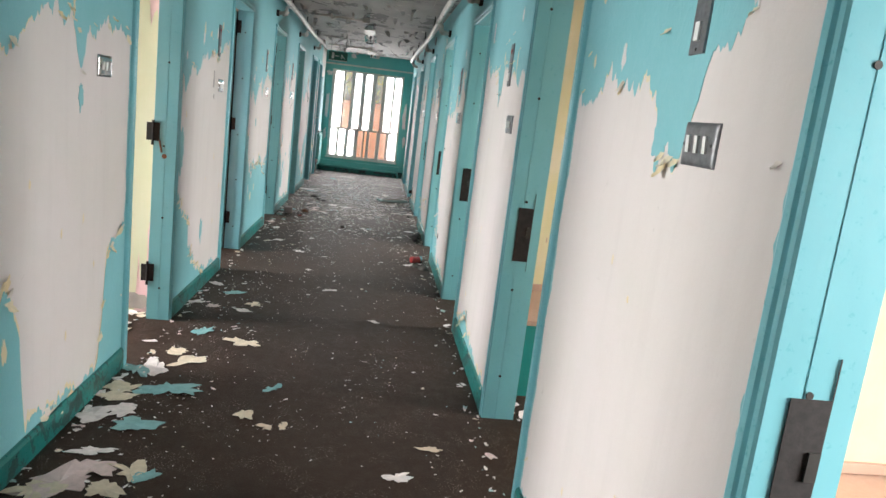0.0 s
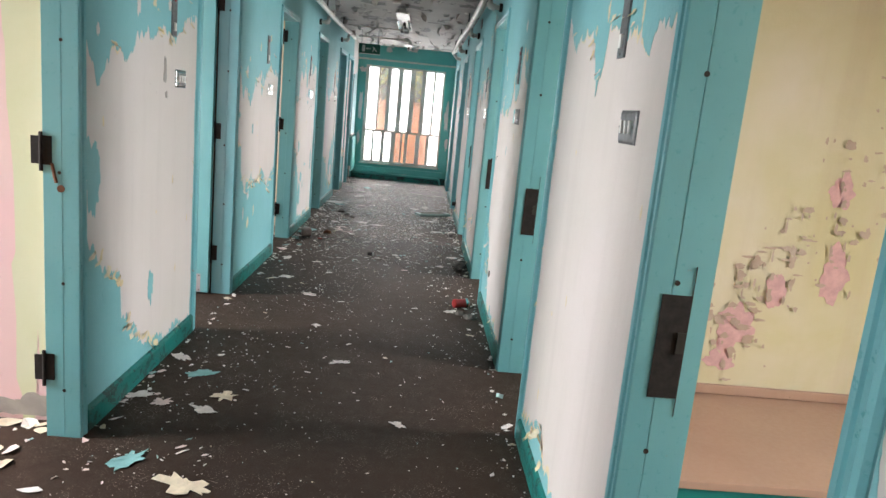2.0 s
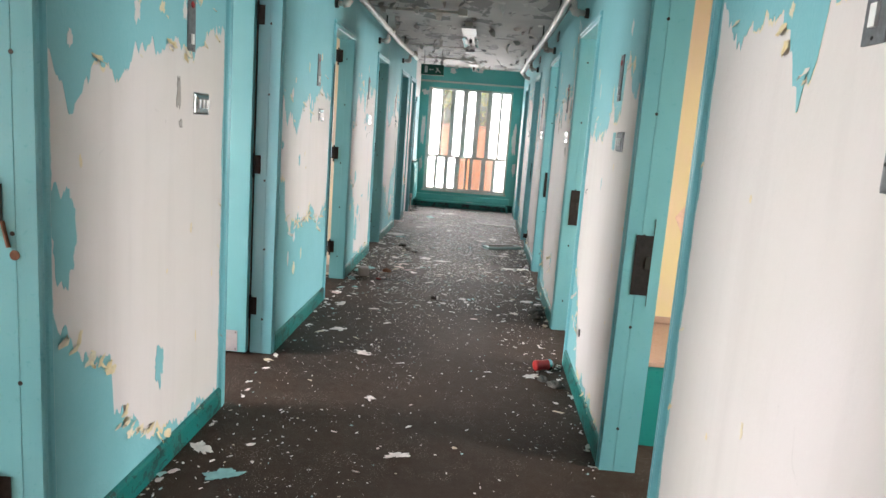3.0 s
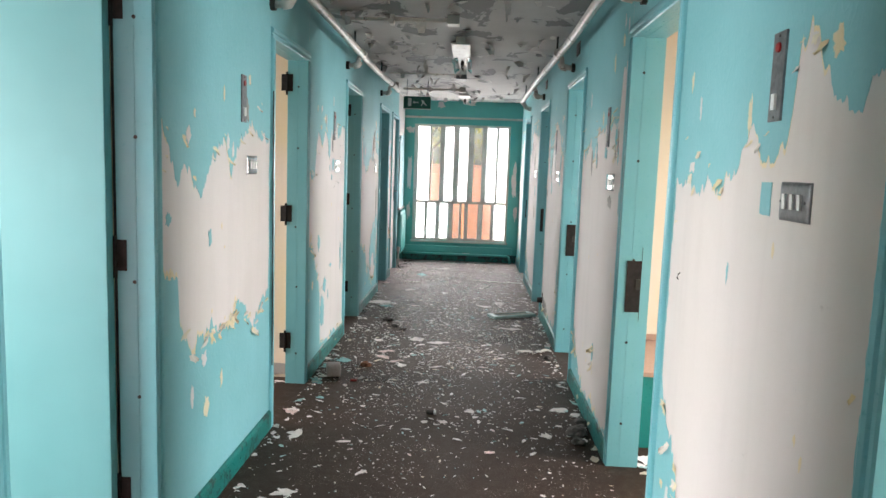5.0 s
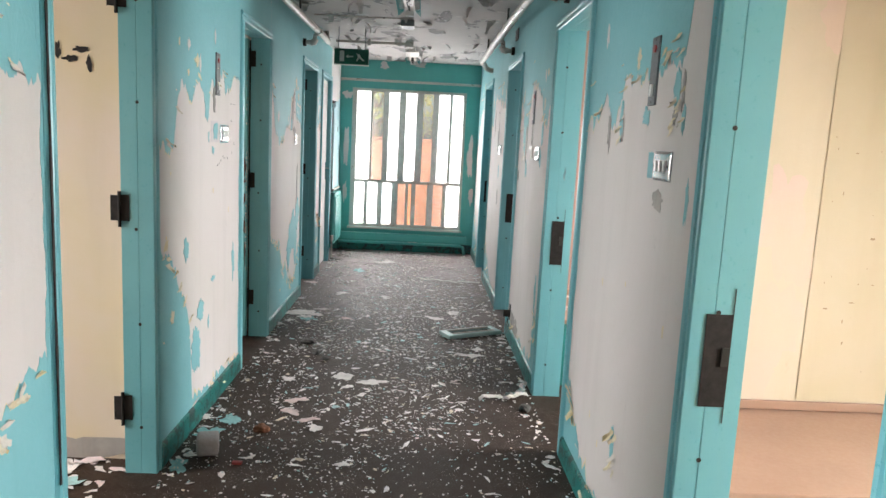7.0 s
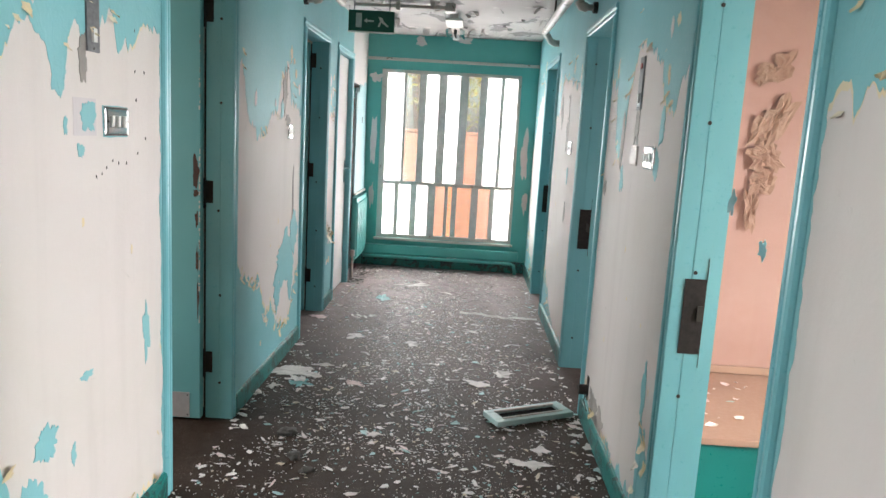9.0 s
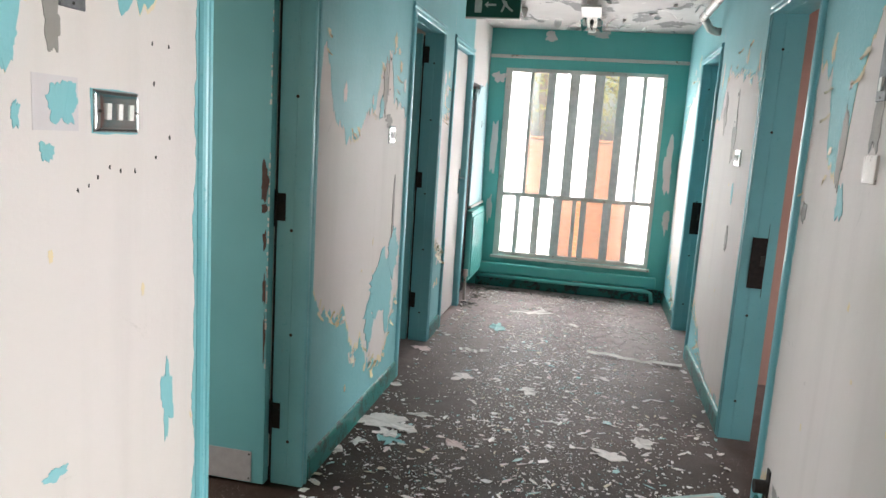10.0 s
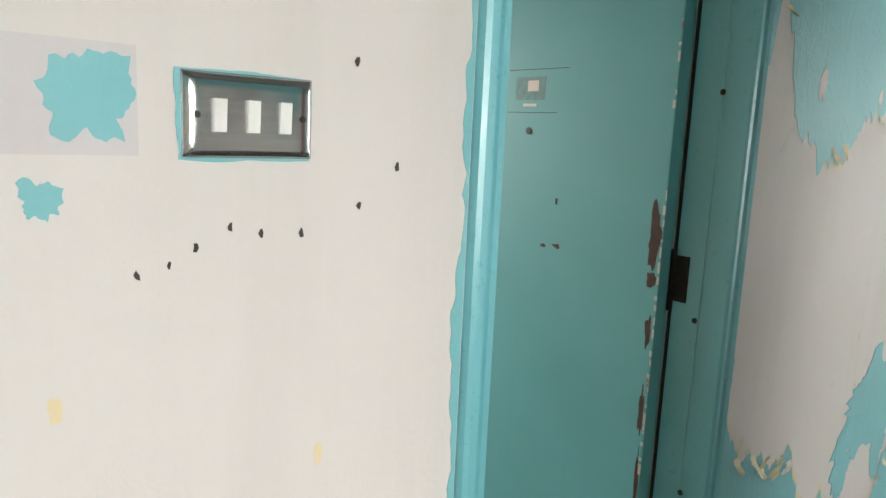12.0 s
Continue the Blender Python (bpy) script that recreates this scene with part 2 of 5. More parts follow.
CARPET = carpet_material()
CEILING = ceiling_material()
FROST = pane_material("white_filmed_glass", (0.9, 0.9, 0.9), 0.5)
# clear panes carry an added white haze that brightens the view outside
CLEAR = pane_material("hazed_clear_glass", (0.80, 0.78, 0.72), 0.80)
ROOMPAINT = {
    "yellow": plaster("yellow_room_wall", (0.56, 0.53, 0.31), (0.64, 0.60, 0.49), (0.42, 0.33, 0.24), 0.4, 1.6, 0.8),
    "peach": plaster("peach_and_yellow_room_wall", (0.70, 0.50, 0.38), (0.66, 0.56, 0.28), (0.45, 0.34, 0.2), 0.3, 1.3, 0.5),
    "cream": plaster("cream_room_wall", (0.70, 0.58, 0.38), (0.72, 0.60, 0.52), (0.5, 0.4, 0.28), 0.3, 1.4, 0.4),
    "lime": plaster("pale_lime_room_wall", (0.63, 0.565, 0.43), (0.65, 0.58, 0.48), (0.5, 0.42, 0.26), 0.3, 1.5, 0.5),
    "salmon": plaster("salmon_room_wall", (0.42, 0.25, 0.21), (0.47, 0.31, 0.27), (0.55, 0.42, 0.3), 0.35, 1.2, 0.5),
    "pink": plaster("pink_and_lime_room_wall", (0.72, 0.48, 0.50), (0.68, 0.52, 0.50), (0.6, 0.5, 0.4), 0.3, 1.8, 0.3),
    "white": plaster("off_white_room_wall", (0.70, 0.65, 0.58), (0.66, 0.60, 0.50), (0.45, 0.38, 0.3), 0.3, 1.2, 0.5),
}

# ---------------------------------------------------------------- mesh helpers


def mesh_of(name, bm, mat):
    me = bpy.data.meshes.new(name)
    bm.normal_update()
    bm.to_mesh(me)
    bm.free()
    me.materials.append(mat)
    return me


def part(name, bm, mat, parent=None, label="", smooth=False):
    me = mesh_of(name, bm, mat)
    if smooth:
        for p in me.polygons:
            p.use_smooth = True
    ob = new(name, me)
    if parent is not None:
        ob.parent = parent
    if label:
        ob["label"] = label
    return ob


def empty(name, x, y, z, rz=0.0, **tags):
    ob = new(name)
    ob.matrix_world = pose(x, y, z, 0, 0, rz)
    return tagged(ob, **tags)


def add_box(bm, x0, x1, y0, y1, z0, z1, bevel=0.0):
    x0, x1, y0, y1, z0, z1 = min(x0, x1), max(x0, x1), min(y0, y1), max(y0, y1), min(z0, z1), max(z0, z1)
    vs = [bm.verts.new((x, y, z)) for x in (x0, x1) for y in (y0, y1) for z in (z0, z1)]
    fs = [(0, 1, 3, 2), (4, 6, 7, 5), (0, 4, 5, 1), (2, 3, 7, 6), (0, 2, 6, 4), (1, 5, 7, 3)]
    faces = [bm.faces.new([vs[i] for i in f]) for f in fs]
    if bevel:
        edges = list({e for f in faces for e in f.edges})
        bmesh.ops.bevel(bm, geom=edges, offset=bevel, segments=2, profile=0.6, affect="EDGES")
    return bm


def box(x0, x1, y0, y1, z0, z1, bevel=0.0):
    return add_box(bmesh.new(), x0, x1, y0, y1, z0, z1, bevel)


def add_prism(bm, profile, origin, u, v, along):
    """A profile of (a, b) pairs in the plane of u and v, drawn out along a vector, with closed ends."""
    o, u, v, w = Vector(origin), Vector(u), Vector(v), Vector(along)
    r0 = [bm.verts.new(o + a * u + b * v) for a, b in profile]
    r1 = [bm.verts.new(o + a * u + b * v + w) for a, b in profile]
    n = len(profile)
    for i in range(n):
        bm.faces.new((r0[i], r0[(i + 1) % n], r1[(i + 1) % n], r1[i]))
    bm.faces.new(r0[::-1])
    bm.faces.new(r1)
    bmesh.ops.recalc_face_normals(bm, faces=bm.faces)
    return bm


def add_tube(bm, points, radius, sides=12):
    """A round bar along a line of points."""
    pts = [Vector(p) for p in points]
    rings = []
    for i, p in enumerate(pts):
        d = (pts[min(i + 1, len(pts) - 1)] - pts[max(i - 1, 0)]).normalized()
        a = d.orthogonal().normalized() if abs(d.z) > 0.9 else d.cross(Vector((0, 0, 1))).normalized()
        b = d.cross(a)
        rings.append([bm.verts.new(p + radius * (math.cos(k * math.tau / sides) * a + math.sin(k * math.tau / sides) * b)) for k in range(sides)])
    for r0, r1 in zip(rings, rings[1:]):
        for k in range(sides):
            bm.faces.new((r0[k], r0[(k + 1) % sides], r1[(k + 1) % sides], r1[k]))
    bm.faces.new(rings[0])
    bm.faces.new(rings[-1][::-1])
    bmesh.ops.recalc_face_normals(bm, faces=bm.faces)
    return bm


def add_disc(bm, centre, axis, radius, depth, sides=10):
    c, a = Vector(centre), Vector(axis).normalized()
    return add_tube(bm, [c, c + a * depth], radius, sides)


def fbm(x, y, z=0.0, octaves=4):
    return noise.fractal(Vector((x, y, z)), 1.0, 2.0, octaves)


def interp(pairs, s):
    if s <= pairs[0][0]:
        return pairs[0][1]
    for (a, va), (b, vb) in zip(pairs, pairs[1:]):
        if s <= b:
            return va + (vb - va) * (s - a) / max(1e-6, b - a)
    return pairs[-1][1]


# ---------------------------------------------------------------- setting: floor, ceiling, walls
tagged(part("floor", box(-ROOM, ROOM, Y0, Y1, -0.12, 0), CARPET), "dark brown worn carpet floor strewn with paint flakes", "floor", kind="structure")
tagged(part("ceiling", box(-ROOM, ROOM, Y0, Y1 + 0.25, CEIL, CEIL + 0.15), CEILING), "off-white ceiling with grey flaking paint patches", "ceiling", kind="structure")


def corridor_wall(name, side, doors, end):
    """One long wall with its door openings; side is -1 or 1."""
    bm = bmesh.new()
    x0, x1 = side * XW, side * (XW + THICK[side])
    y = Y0
    for a, b in doors:
        add_box(bm, x0, x1, y, a + 0.026, 0, CEIL)
        add_box(bm, x0, x1, a + 0.026, b - 0.026, HEAD + 0.03, CEIL)
        y = b - 0.026
    add_box(bm, x0, x1, y, end, 0, CEIL)
    return tagged(part(name, bm, PALE), "pinkish white corridor wall with peeling blue paint", "wall", kind="structure")


wall_left = corridor_wall("wall_left", -1, LEFT, 16.36)
wall_right = corridor_wall("wall_right", 1, RIGHT, Y1)


def paint_sheet(bm, side, y0, y1, low, high, seed, drip=0.06, lift=0.006, ragged="low", grow=0.0, proud=0.0010):
    """A sheet of old paint on a corridor wall between two edges, one of them torn and lifting a little.
    low, high: heights along y as (y, z) pairs or one number."""
    step = 0.007
    n = max(2, int((y1 - y0) / step))
    prev = None
    for i in range(n + 1):
        y = y0 + (y1 - y0) * i / n
        lo = interp(low, y) if isinstance(low, list) else low
        hi = interp(high, y) if isinstance(high, list) else high
        teeth = fbm(y * 9, seed, 0.3, 5) * drip + fbm(y * 40, seed + 7, 1.1, 4) * drip * 0.7
        if grow:
            spread = grow * max(0.0, fbm(y * 5, seed + 11, 4.0, 4) + 0.12) - 0.004
            teeth += -spread if ragged == "low" else spread
        if ragged == "low":
            lo = min(hi - 0.004, lo + teeth)
            edge, inner = lo, min(hi, lo + 0.035)
        else:
            hi = max(lo + 0.004, hi + teeth)
            edge, inner = hi, max(lo, hi - 0.035)
        far = hi if ragged == "low" else lo
        out = proud - 0.0001 + max(0.0, fbm(y * 14, seed + 3, 2.0, 3)) * lift
        col = [bm.verts.new((side * (XW - 0.0002), y, edge)), bm.verts.new((side * (XW - out), y, edge)),
               bm.verts.new((side * (XW - proud), y, inner)), bm.verts.new((side * (XW - proud), y, far))]
        if prev:
            for k in range(3):
                bm.faces.new((prev[k], col[k], col[k + 1], prev[k + 1]))
        prev = col


def paint_island(bm, side, y, z, ry, rz, seed, proud=0.0012, square=0.0, rough=0.55):
    """A torn scrap of paint left on a corridor wall; square: 0 for a round scrap, up to 1 for one with corners."""
    n = 56
    ring, base = [], []
    for k in range(n):
        a = k * math.tau / n
        r = 1 + rough * fbm(math.cos(a) * 1.6 + seed, math.sin(a) * 1.6, seed * 0.37, 5) + (0.3 - 0.2 * square) * rough * fbm(math.cos(a) * 7, math.sin(a) * 7, seed, 3)
        r *= max(abs(math.cos(a)), abs(math.sin(a))) ** -square
        p = (y + ry * r * math.cos(a), z + rz * r * math.sin(a))
        ring.append(bm.verts.new((side * (XW - proud), *p)))
        base.append(bm.verts.new((side * (XW - 0.0002), *p)))
    c = bm.verts.new((side * (XW - proud), y, z))
    for k in range(n):
        bm.faces.new((c, ring[k], ring[(k + 1) % n]))
        bm.faces.new((ring[k], base[k], base[(k + 1) % n], ring[(k + 1) % n]))


def wall_curls(bm, side, spots, seed):
    """Scraps of paint that peel off a wall and roll over, showing their backs.
    spots are (y, z, width, length, way): way 1 stands up from its root, -1 hangs down."""
    rng = random.Random(seed)
    rows, cols = 7, 5
    for y, z, w, l, way in spots:
        roll, lean = rng.uniform(0.2, 0.75) if way > 0 else rng.uniform(0.3, 1.3), rng.uniform(-0.25, 0.25)
        sd = rng.uniform(0, 99)
        out, up, prev = 0.0016, 0.0, None
        for i in range(rows):
            s = i / (rows - 1)
            ang = roll * s ** 0.8
            if i:
                up += l / (rows - 1) * math.cos(ang) * way
                out += l / (rows - 1) * math.sin(ang)
            half = 0.5 * w * (1 - 0.45 * s ** 3) * (1 + 0.6 * fbm(s * 2.4, sd, 0, 3))
            mid = y + lean * l * s + 0.2 * w * fbm(s * 2, sd, 5, 2)
            row = []
            for k in range(cols):
                q = 2 * k / (cols - 1) - 1
                dz = 0.45 * l * fbm(q * 1.9, sd, 9, 4) * s
                row.append(bm.verts.new((side * (XW - out - 0.08 * l * s * abs(fbm(q, sd, s, 2))), mid + q * half, z + up + dz)))
            if prev:
                for k in range(cols - 1):
                    bm.faces.new((prev[k], prev[k + 1], row[k + 1], row[k]))
            prev = row


# panels between the doors: bottom edge of the upper blue paint, then top edge of what is left of it below
LEFT_PANELS = [
    (Y0, 3.66, [(Y0, 1.5), (3.6, 1.55)], None),
    (4.49, 5.80, [(4.5, 1.5), (4.67, 1.42), (4.81, 1.47), (4.96, 1.58), (5.16, 1.60), (5.26, 1.38), (5.33, 1.56), (5.78, 1.58)], [(4.5, 0.70), (4.74, 0.66), (4.80, 0.5), (4.84, 0.13), (5.50, 0.12), (5.58, 0.62), (5.78, 0.74)]),
    (6.63, 7.92, [(6.65, 1.52), (6.75, 1.35), (6.87, 1.51), (7.0, 1.44), (7.17, 1.55), (7.33, 1.60), (7.58, 1.60), (7.9, 1.74)], [(6.65, 0.76), (6.79, 0.65), (6.95, 0.56), (6.97, 0.35), (7.10, 0.30), (7.21, 0.18), (7.47, 0.12), (7.9, 0.11)]),
    (8.79, 10.09, [(8.81, 1.53), (8.93, 1.39), (9.03, 1.42), (9.16, 1.30), (9.28, 1.44), (9.42, 1.54), (9.51, 1.34), (9.57, 1.5), (9.79, 1.57), (10.08, 1.55)], [(8.80, 1.07), (8.93, 1.01), (8.95, 0.79), (9.06, 0.70), (9.26, 0.74), (9.47, 0.73), (9.61, 0.79), (9.81, 0.62), (10.0, 0.74)]),
    (10.93, 12.225, [(10.99, 1.36), (11.12, 1.37), (11.23, 1.64), (11.38, 1.57), (11.46, 1.69), (11.56, 1.56), (11.62, 1.48), (11.65, 1.64), (11.89, 1.72), (11.93, 1.62), (12.12, 1.70)], [(10.95, 0.95), (11.1, 0.85), (11.21, 0.69), (11.33, 0.52), (11.36, 0.13), (12.2, 0.11)]),
    (13.03, 14.33, [(13.05, 1.52), (13.11, 1.72), (13.2, 1.52), (13.4, 1.37), (13.59, 1.45), (13.75, 1.48), (13.83, 1.72), (13.98, 1.78), (14.05, 1.55), (14.3, 1.5)], [(13.03, 0.83), (13.1, 0.70), (13.2, 0.66), (13.3, 0.60), (13.42, 0.60), (13.50, 0.46), (13.58, 0.34), (13.68, 0.42), (13.80, 0.28), (13.95, 0.20), (14.10, 0.26), (14.20, 0.40), (14.3, 0.52)]),
    (15.17, 15.50, [(15.2, 1.5), (15.5, 1.6)], [(15.2, 0.7), (15.5, 0.5)]),
]
RIGHT_PANELS = [
    (Y0, 2.58, [(Y0, 1.5), (2.58, 1.5)], None),
    (3.43, 4.71, [(3.5, 1.72), (3.70, 1.60), (3.77, 1.60), (3.80, 1.56), (3.84, 1.45), (3.88, 1.34), (3.97, 1.36), (4.05, 1.52), (4.26, 1.50), (4.38, 1.56), (4.54, 1.50), (4.67, 1.49)], [(3.46, 0.55), (3.56, 0.35), (3.6, 0.11), (4.7, 0.11)]),
    (5.57, 6.84, [(5.6, 1.63), (5.74, 1.60), (5.78, 1.58), (6.0, 1.69), (6.2, 1.68), (6.22, 1.54), (6.31, 1.52), (6.42, 1.66), (6.56, 1.62), (6.8, 1.76)], [(5.6, 0.11), (6.3, 0.12), (6.45, 0.25), (6.6, 0.15), (6.8, 0.12)]),
    (7.71, 9.01, [(7.74, 1.64), (7.82, 1.58), (7.93, 1.63), (8.03, 1.75), (8.10, 1.75), (8.13, 1.52), (8.2, 1.48), (8.35, 1.54), (8.48, 1.42), (8.72, 1.38), (8.98, 1.46)], [(7.72, 0.11), (8.6, 0.11), (8.75, 0.42), (8.9, 0.55), (9.0, 0.75)]),
    (9.87, 11.17, [(9.9, 1.98), (10.02, 1.94), (10.06, 1.70), (10.4, 1.69), (10.62, 1.66), (10.76, 1.48), (10.86, 1.62), (11.06, 1.54), (11.15, 1.5)], [(9.9, 0.11), (10.8, 0.12), (11.0, 0.25), (11.15, 0.4)]),
    (12.03, 13.32, [(12.05, 1.70), (12.13, 1.66), (12.18, 1.57), (12.30, 1.60), (12.36, 1.68), (12.42, 1.79), (12.59, 1.83), (12.78, 1.84), (12.90, 1.62), (12.94, 1.36), (13.08, 1.37), (13.15, 1.7), (13.3, 1.75)], [(12.05, 0.3), (12.15, 0.42), (12.22, 0.12), (12.9, 0.12), (13.3, 0.2)]),
    (14.17, 15.46, [(14.2, 1.75), (14.7, 1.85), (15.0, 1.86), (15.17, 1.86), (15.28, 1.62), (15.45, 1.6)], [(14.2, 0.11), (14.9, 0.12), (15.2, 0.3), (15.45, 0.4)]),
    (16.31, Y1 - 0.004, [(16.35, 1.95), (16.8, 1.8), (17.2, 1.3)], [(16.35, 0.11), (16.8, 0.3), (17.2, 0.7)]),
]
ISLANDS = {
    -1: [(6.70, 1.0, 0.05, 0.13), (7.30, 0.42, 0.03, 0.07), (6.80, 0.50, 0.02, 0.03), (8.86, 1.22, 0.02, 0.02), (9.25, 1.12, 0.015, 0.03),
         (11.60, 1.53, 0.03, 0.05), (11.625, 1.40, 0.010, 0.026), (12.09, 0.70, 0.022, 0.09), (11.70, 0.67, 0.03, 0.012), (11.50, 0.55, 0.05, 0.05), (11.42, 0.36, 0.06, 0.10), (11.62, 0.46, 0.012, 0.03),
         (13.96, 0.62, 0.20, 0.15), (14.18, 0.76, 0.09, 0.12), (13.80, 0.46, 0.06, 0.11), (14.12, 0.46, 0.06, 0.10), (13.14, 0.32, 0.05, 0.06), (13.85, 1.52, 0.04, 0.05), (11.28, 0.88, 0.03, 0.05), (5.26, 1.3, 0.02, 0.05)],
    1: [(3.98, 1.38, 0.035, 0.05), (10.10, 1.60, 0.025, 0.05), (10.03, 1.52, 0.012, 0.04), (10.36, 1.54, 0.030, 0.025), (10.64, 1.54, 0.02, 0.07), (9.95, 1.3, 0.012, 0.06), (11.58, 1.30, 0.02, 0.03), (11.36, 1.21, 0.02, 0.02),
        (10.42, 0.40, 0.02, 0.07), (12.32, 1.50, 0.025, 0.06), (12.35, 1.36, 0.03, 0.05), (12.9, 1.28, 0.03, 0.05), (12.20, 0.55, 0.025, 0.1), (12.18, 0.30, 0.03, 0.12), (14.6, 1.2, 0.02, 0.05), (8.44, 1.17, 0.007, 0.025)],
}

# paint left where plates were screwed on, with corners: y, z, half width, half height, squareness, roughness
SQUARE_SCRAPS = {
    -1: [(11.742, 1.424, 0.040, 0.043, 0.7, 0.45), (11.697, 1.328, 0.014, 0.016, 0.2, 0.7), (11.897, 1.412, 0.077, 0.047, 0.95, 0.05)],
    1: [(8.222, 1.385, 0.030, 0.040, 0.95, 0.05), (10.275, 1.385, 0.022, 0.040, 0.95, 0.08)],
}

GREY_SPOTS = {
    -1: [(11.72, 1.58, 0.02, 0.06), (13.90, 1.62, 0.04, 0.12), (13.98, 1.46, 0.06, 0.03), (9.72, 1.66, 0.02, 0.05), (14.14, 0.95, 0.02, 0.2), (7.45, 1.45, 0.02, 0.06), (7.47, 1.33, 0.015, 0.02)],
    1: [(10.05, 1.60, 0.012, 0.05), (10.10, 1.53, 0.018, 0.02), (10.62, 1.50, 0.012, 0.04), (10.18, 1.28, 0.05, 0.03), (10.80, 1.50, 0.02, 0.06), (12.70, 1.52, 0.03, 0.10), (12.95, 1.45, 0.03, 0.12), (13.05, 0.16, 0.12, 0.07), (12.88, 0.14, 0.08, 0.06), (14.75, 1.5, 0.06, 0.12), (15.1, 1.65, 0.05, 0.10), (14.6, 0.95, 0.03, 0.08), (13.25, 1.22, 0.03, 0.04)],
}


def paint_wall(wall, side, panels, doors):
    """The torn blue paint of one corridor wall, over the doors and between them."""
    bm = bmesh.new()
    for i, (a, b, upper, lower) in enumerate(panels):
        paint_sheet(bm, side, a + 0.002, b - 0.002, upper, CEIL - 0.003, i * 3.1 + side, 0.06, 0.0015)
        if lower:
            paint_sheet(bm, side, a + 0.002, b - 0.002, 0.10, lower, i * 5.7 + side + 40, 0.055, 0.002, "high")
    for i, (a, b, upper, lower) in enumerate(panels[1:]):
        for y, into in ((a, 1), (b, -1)):
            prev = None
            for k in range(201):
                z = 0.10 + k * 0.0097
                w = 0.014 + 0.014 * fbm(z * 5, i * 2.3 + into, side, 5) + 0.006 * fbm(z * 30, i, into, 3)
                row = [bm.verts.new((side * (XW - 0.0013), y + into * 0.002, z)), bm.verts.new((side * (XW - 0.0013), y + into * max(0.003, w), z)), bm.verts.new((side * (XW - 0.0002), y + into * max(0.003, w), z))]
                if prev:
                    bm.faces.new((prev[0], prev[1], row[1], row[0]))
                    bm.faces.new((prev[1], prev[2], row[2], row[1]))
                prev = row
    for a, b in doors:
        paint_sheet(bm, side, a, b, HEAD + 0.03, CEIL - 0.003, 0.5, 0.0, 0.0)
    for k, (y, z, ry, rz) in enumerate(ISLANDS[side]):
        paint_island(bm, side, y, z, ry, rz, k * 1.73 + side, 0.0012 + 0.0003 * (k % 5))
    for k, (y, z, ry, rz, square, rough) in enumerate(SQUARE_SCRAPS[side]):
        paint_island(bm, side, y, z, ry, rz, k * 2.9 + 4 * side, 0.0021, square, rough)
    bmesh.ops.recalc_face_normals(bm, faces=bm.faces)
    part("peeling_paint", bm, BLUE, wall, "light blue paint torn off in ragged drips")
    bm = bmesh.new()
    for i, (a, b, upper, lower) in enumerate(panels):
        paint_sheet(bm, side, a + 0.002, b - 0.002, upper, [(p, q + 0.12) for p, q in upper], i * 3.1 + side, 0.06, 0.0, "low", 0.030, 0.0005)
        if lower:
            paint_sheet(bm, side, a + 0.002, b - 0.002, [(p, max(0.1, q - 0.12)) for p, q in lower], lower, i * 5.7 + side + 40, 0.055, 0.0, "high", 0.055, 0.0005)
    bmesh.ops.recalc_face_normals(bm, faces=bm.faces)
    part("cream_underpaint", bm, CREAMWALL, wall, "cream older paint showing along the torn edges")
    brng = random.Random(31 + side)
    bm, bm2 = bmesh.new(), bmesh.new()
    for a, b, upper, lower in panels[1:]:
        for k in range(6):
            y = brng.uniform(a + 0.08, b - 0.08)
            z = interp(upper, y) + brng.uniform(0.05, 0.32)
            ry, rz, sd = brng.uniform(0.008, 0.024), brng.uniform(0.014, 0.045), brng.uniform(0, 60)
            paint_island(bm if k % 2 else bm2, side, y, z, ry, rz, sd, 0.0016)
        if lower:
            for k in range(4):
                y = brng.uniform(a + 0.08, b - 0.08)
                z = interp(lower, y) - brng.uniform(0.06, 0.35)
                if z > 0.16:
                    paint_island(bm if k % 2 else bm2, side, y, z, brng.uniform(0.01, 0.03), brng.uniform(0.012, 0.05), brng.uniform(0, 60), 0.0016)
        for k in range(5):
            y, z = brng.uniform(a + 0.08, b - 0.08), brng.uniform(0.3, 1.3)
            paint_island(bm2, side, y, z, 0.006, brng.uniform(0.006, 0.02), brng.uniform(0, 60), 0.0007)
    for m2 in (bm, bm2):
        bmesh.ops.recalc_face_normals(m2, faces=m2.faces)
    part("bare_spots", bm, PALE, wall, "pinkish white spots where paint fell off")
    part("cream_spots", bm2, CREAMWALL, wall, "cream spots of older paint")
    bm = bmesh.new()
    for k, (y, z, ry, rz) in enumerate(GREY_SPOTS[side]):
        paint_island(bm, side, y, z, ry, rz, k * 2.41 + side + 20, 0.0019)
    bmesh.ops.recalc_face_normals(bm, faces=bm.faces)
    part("mould_patch", bm, GREYPLASTER, wall, "grey mouldy bare plaster")
    rng = random.Random(11 + side)
    spots = []
    for a, b, upper, lower in panels[1:]:
        for k in range(15):
            y = rng.uniform(a + 0.05, b - 0.05)
            z = interp(upper, y) + (rng.uniform(-0.01, 0.03) if k % 4 else rng.uniform(0.03, 0.2))
            w = rng.uniform(0.010, 0.040)
            spots.append((y, z, w, w * rng.uniform(0.6, 1.4), -1))
        if lower:
            for k in range(34):
                y = rng.uniform(a + 0.05, b - 0.05)
                z = interp(lower, y)
                if z < 0.16 and k % 3:
                    continue
                spots.append((y, max(0.11, z) + rng.uniform(-0.05, 0.015), rng.uniform(0.018, 0.06), rng.uniform(0.018, 0.05), rng.choice((1, 1, -1))))
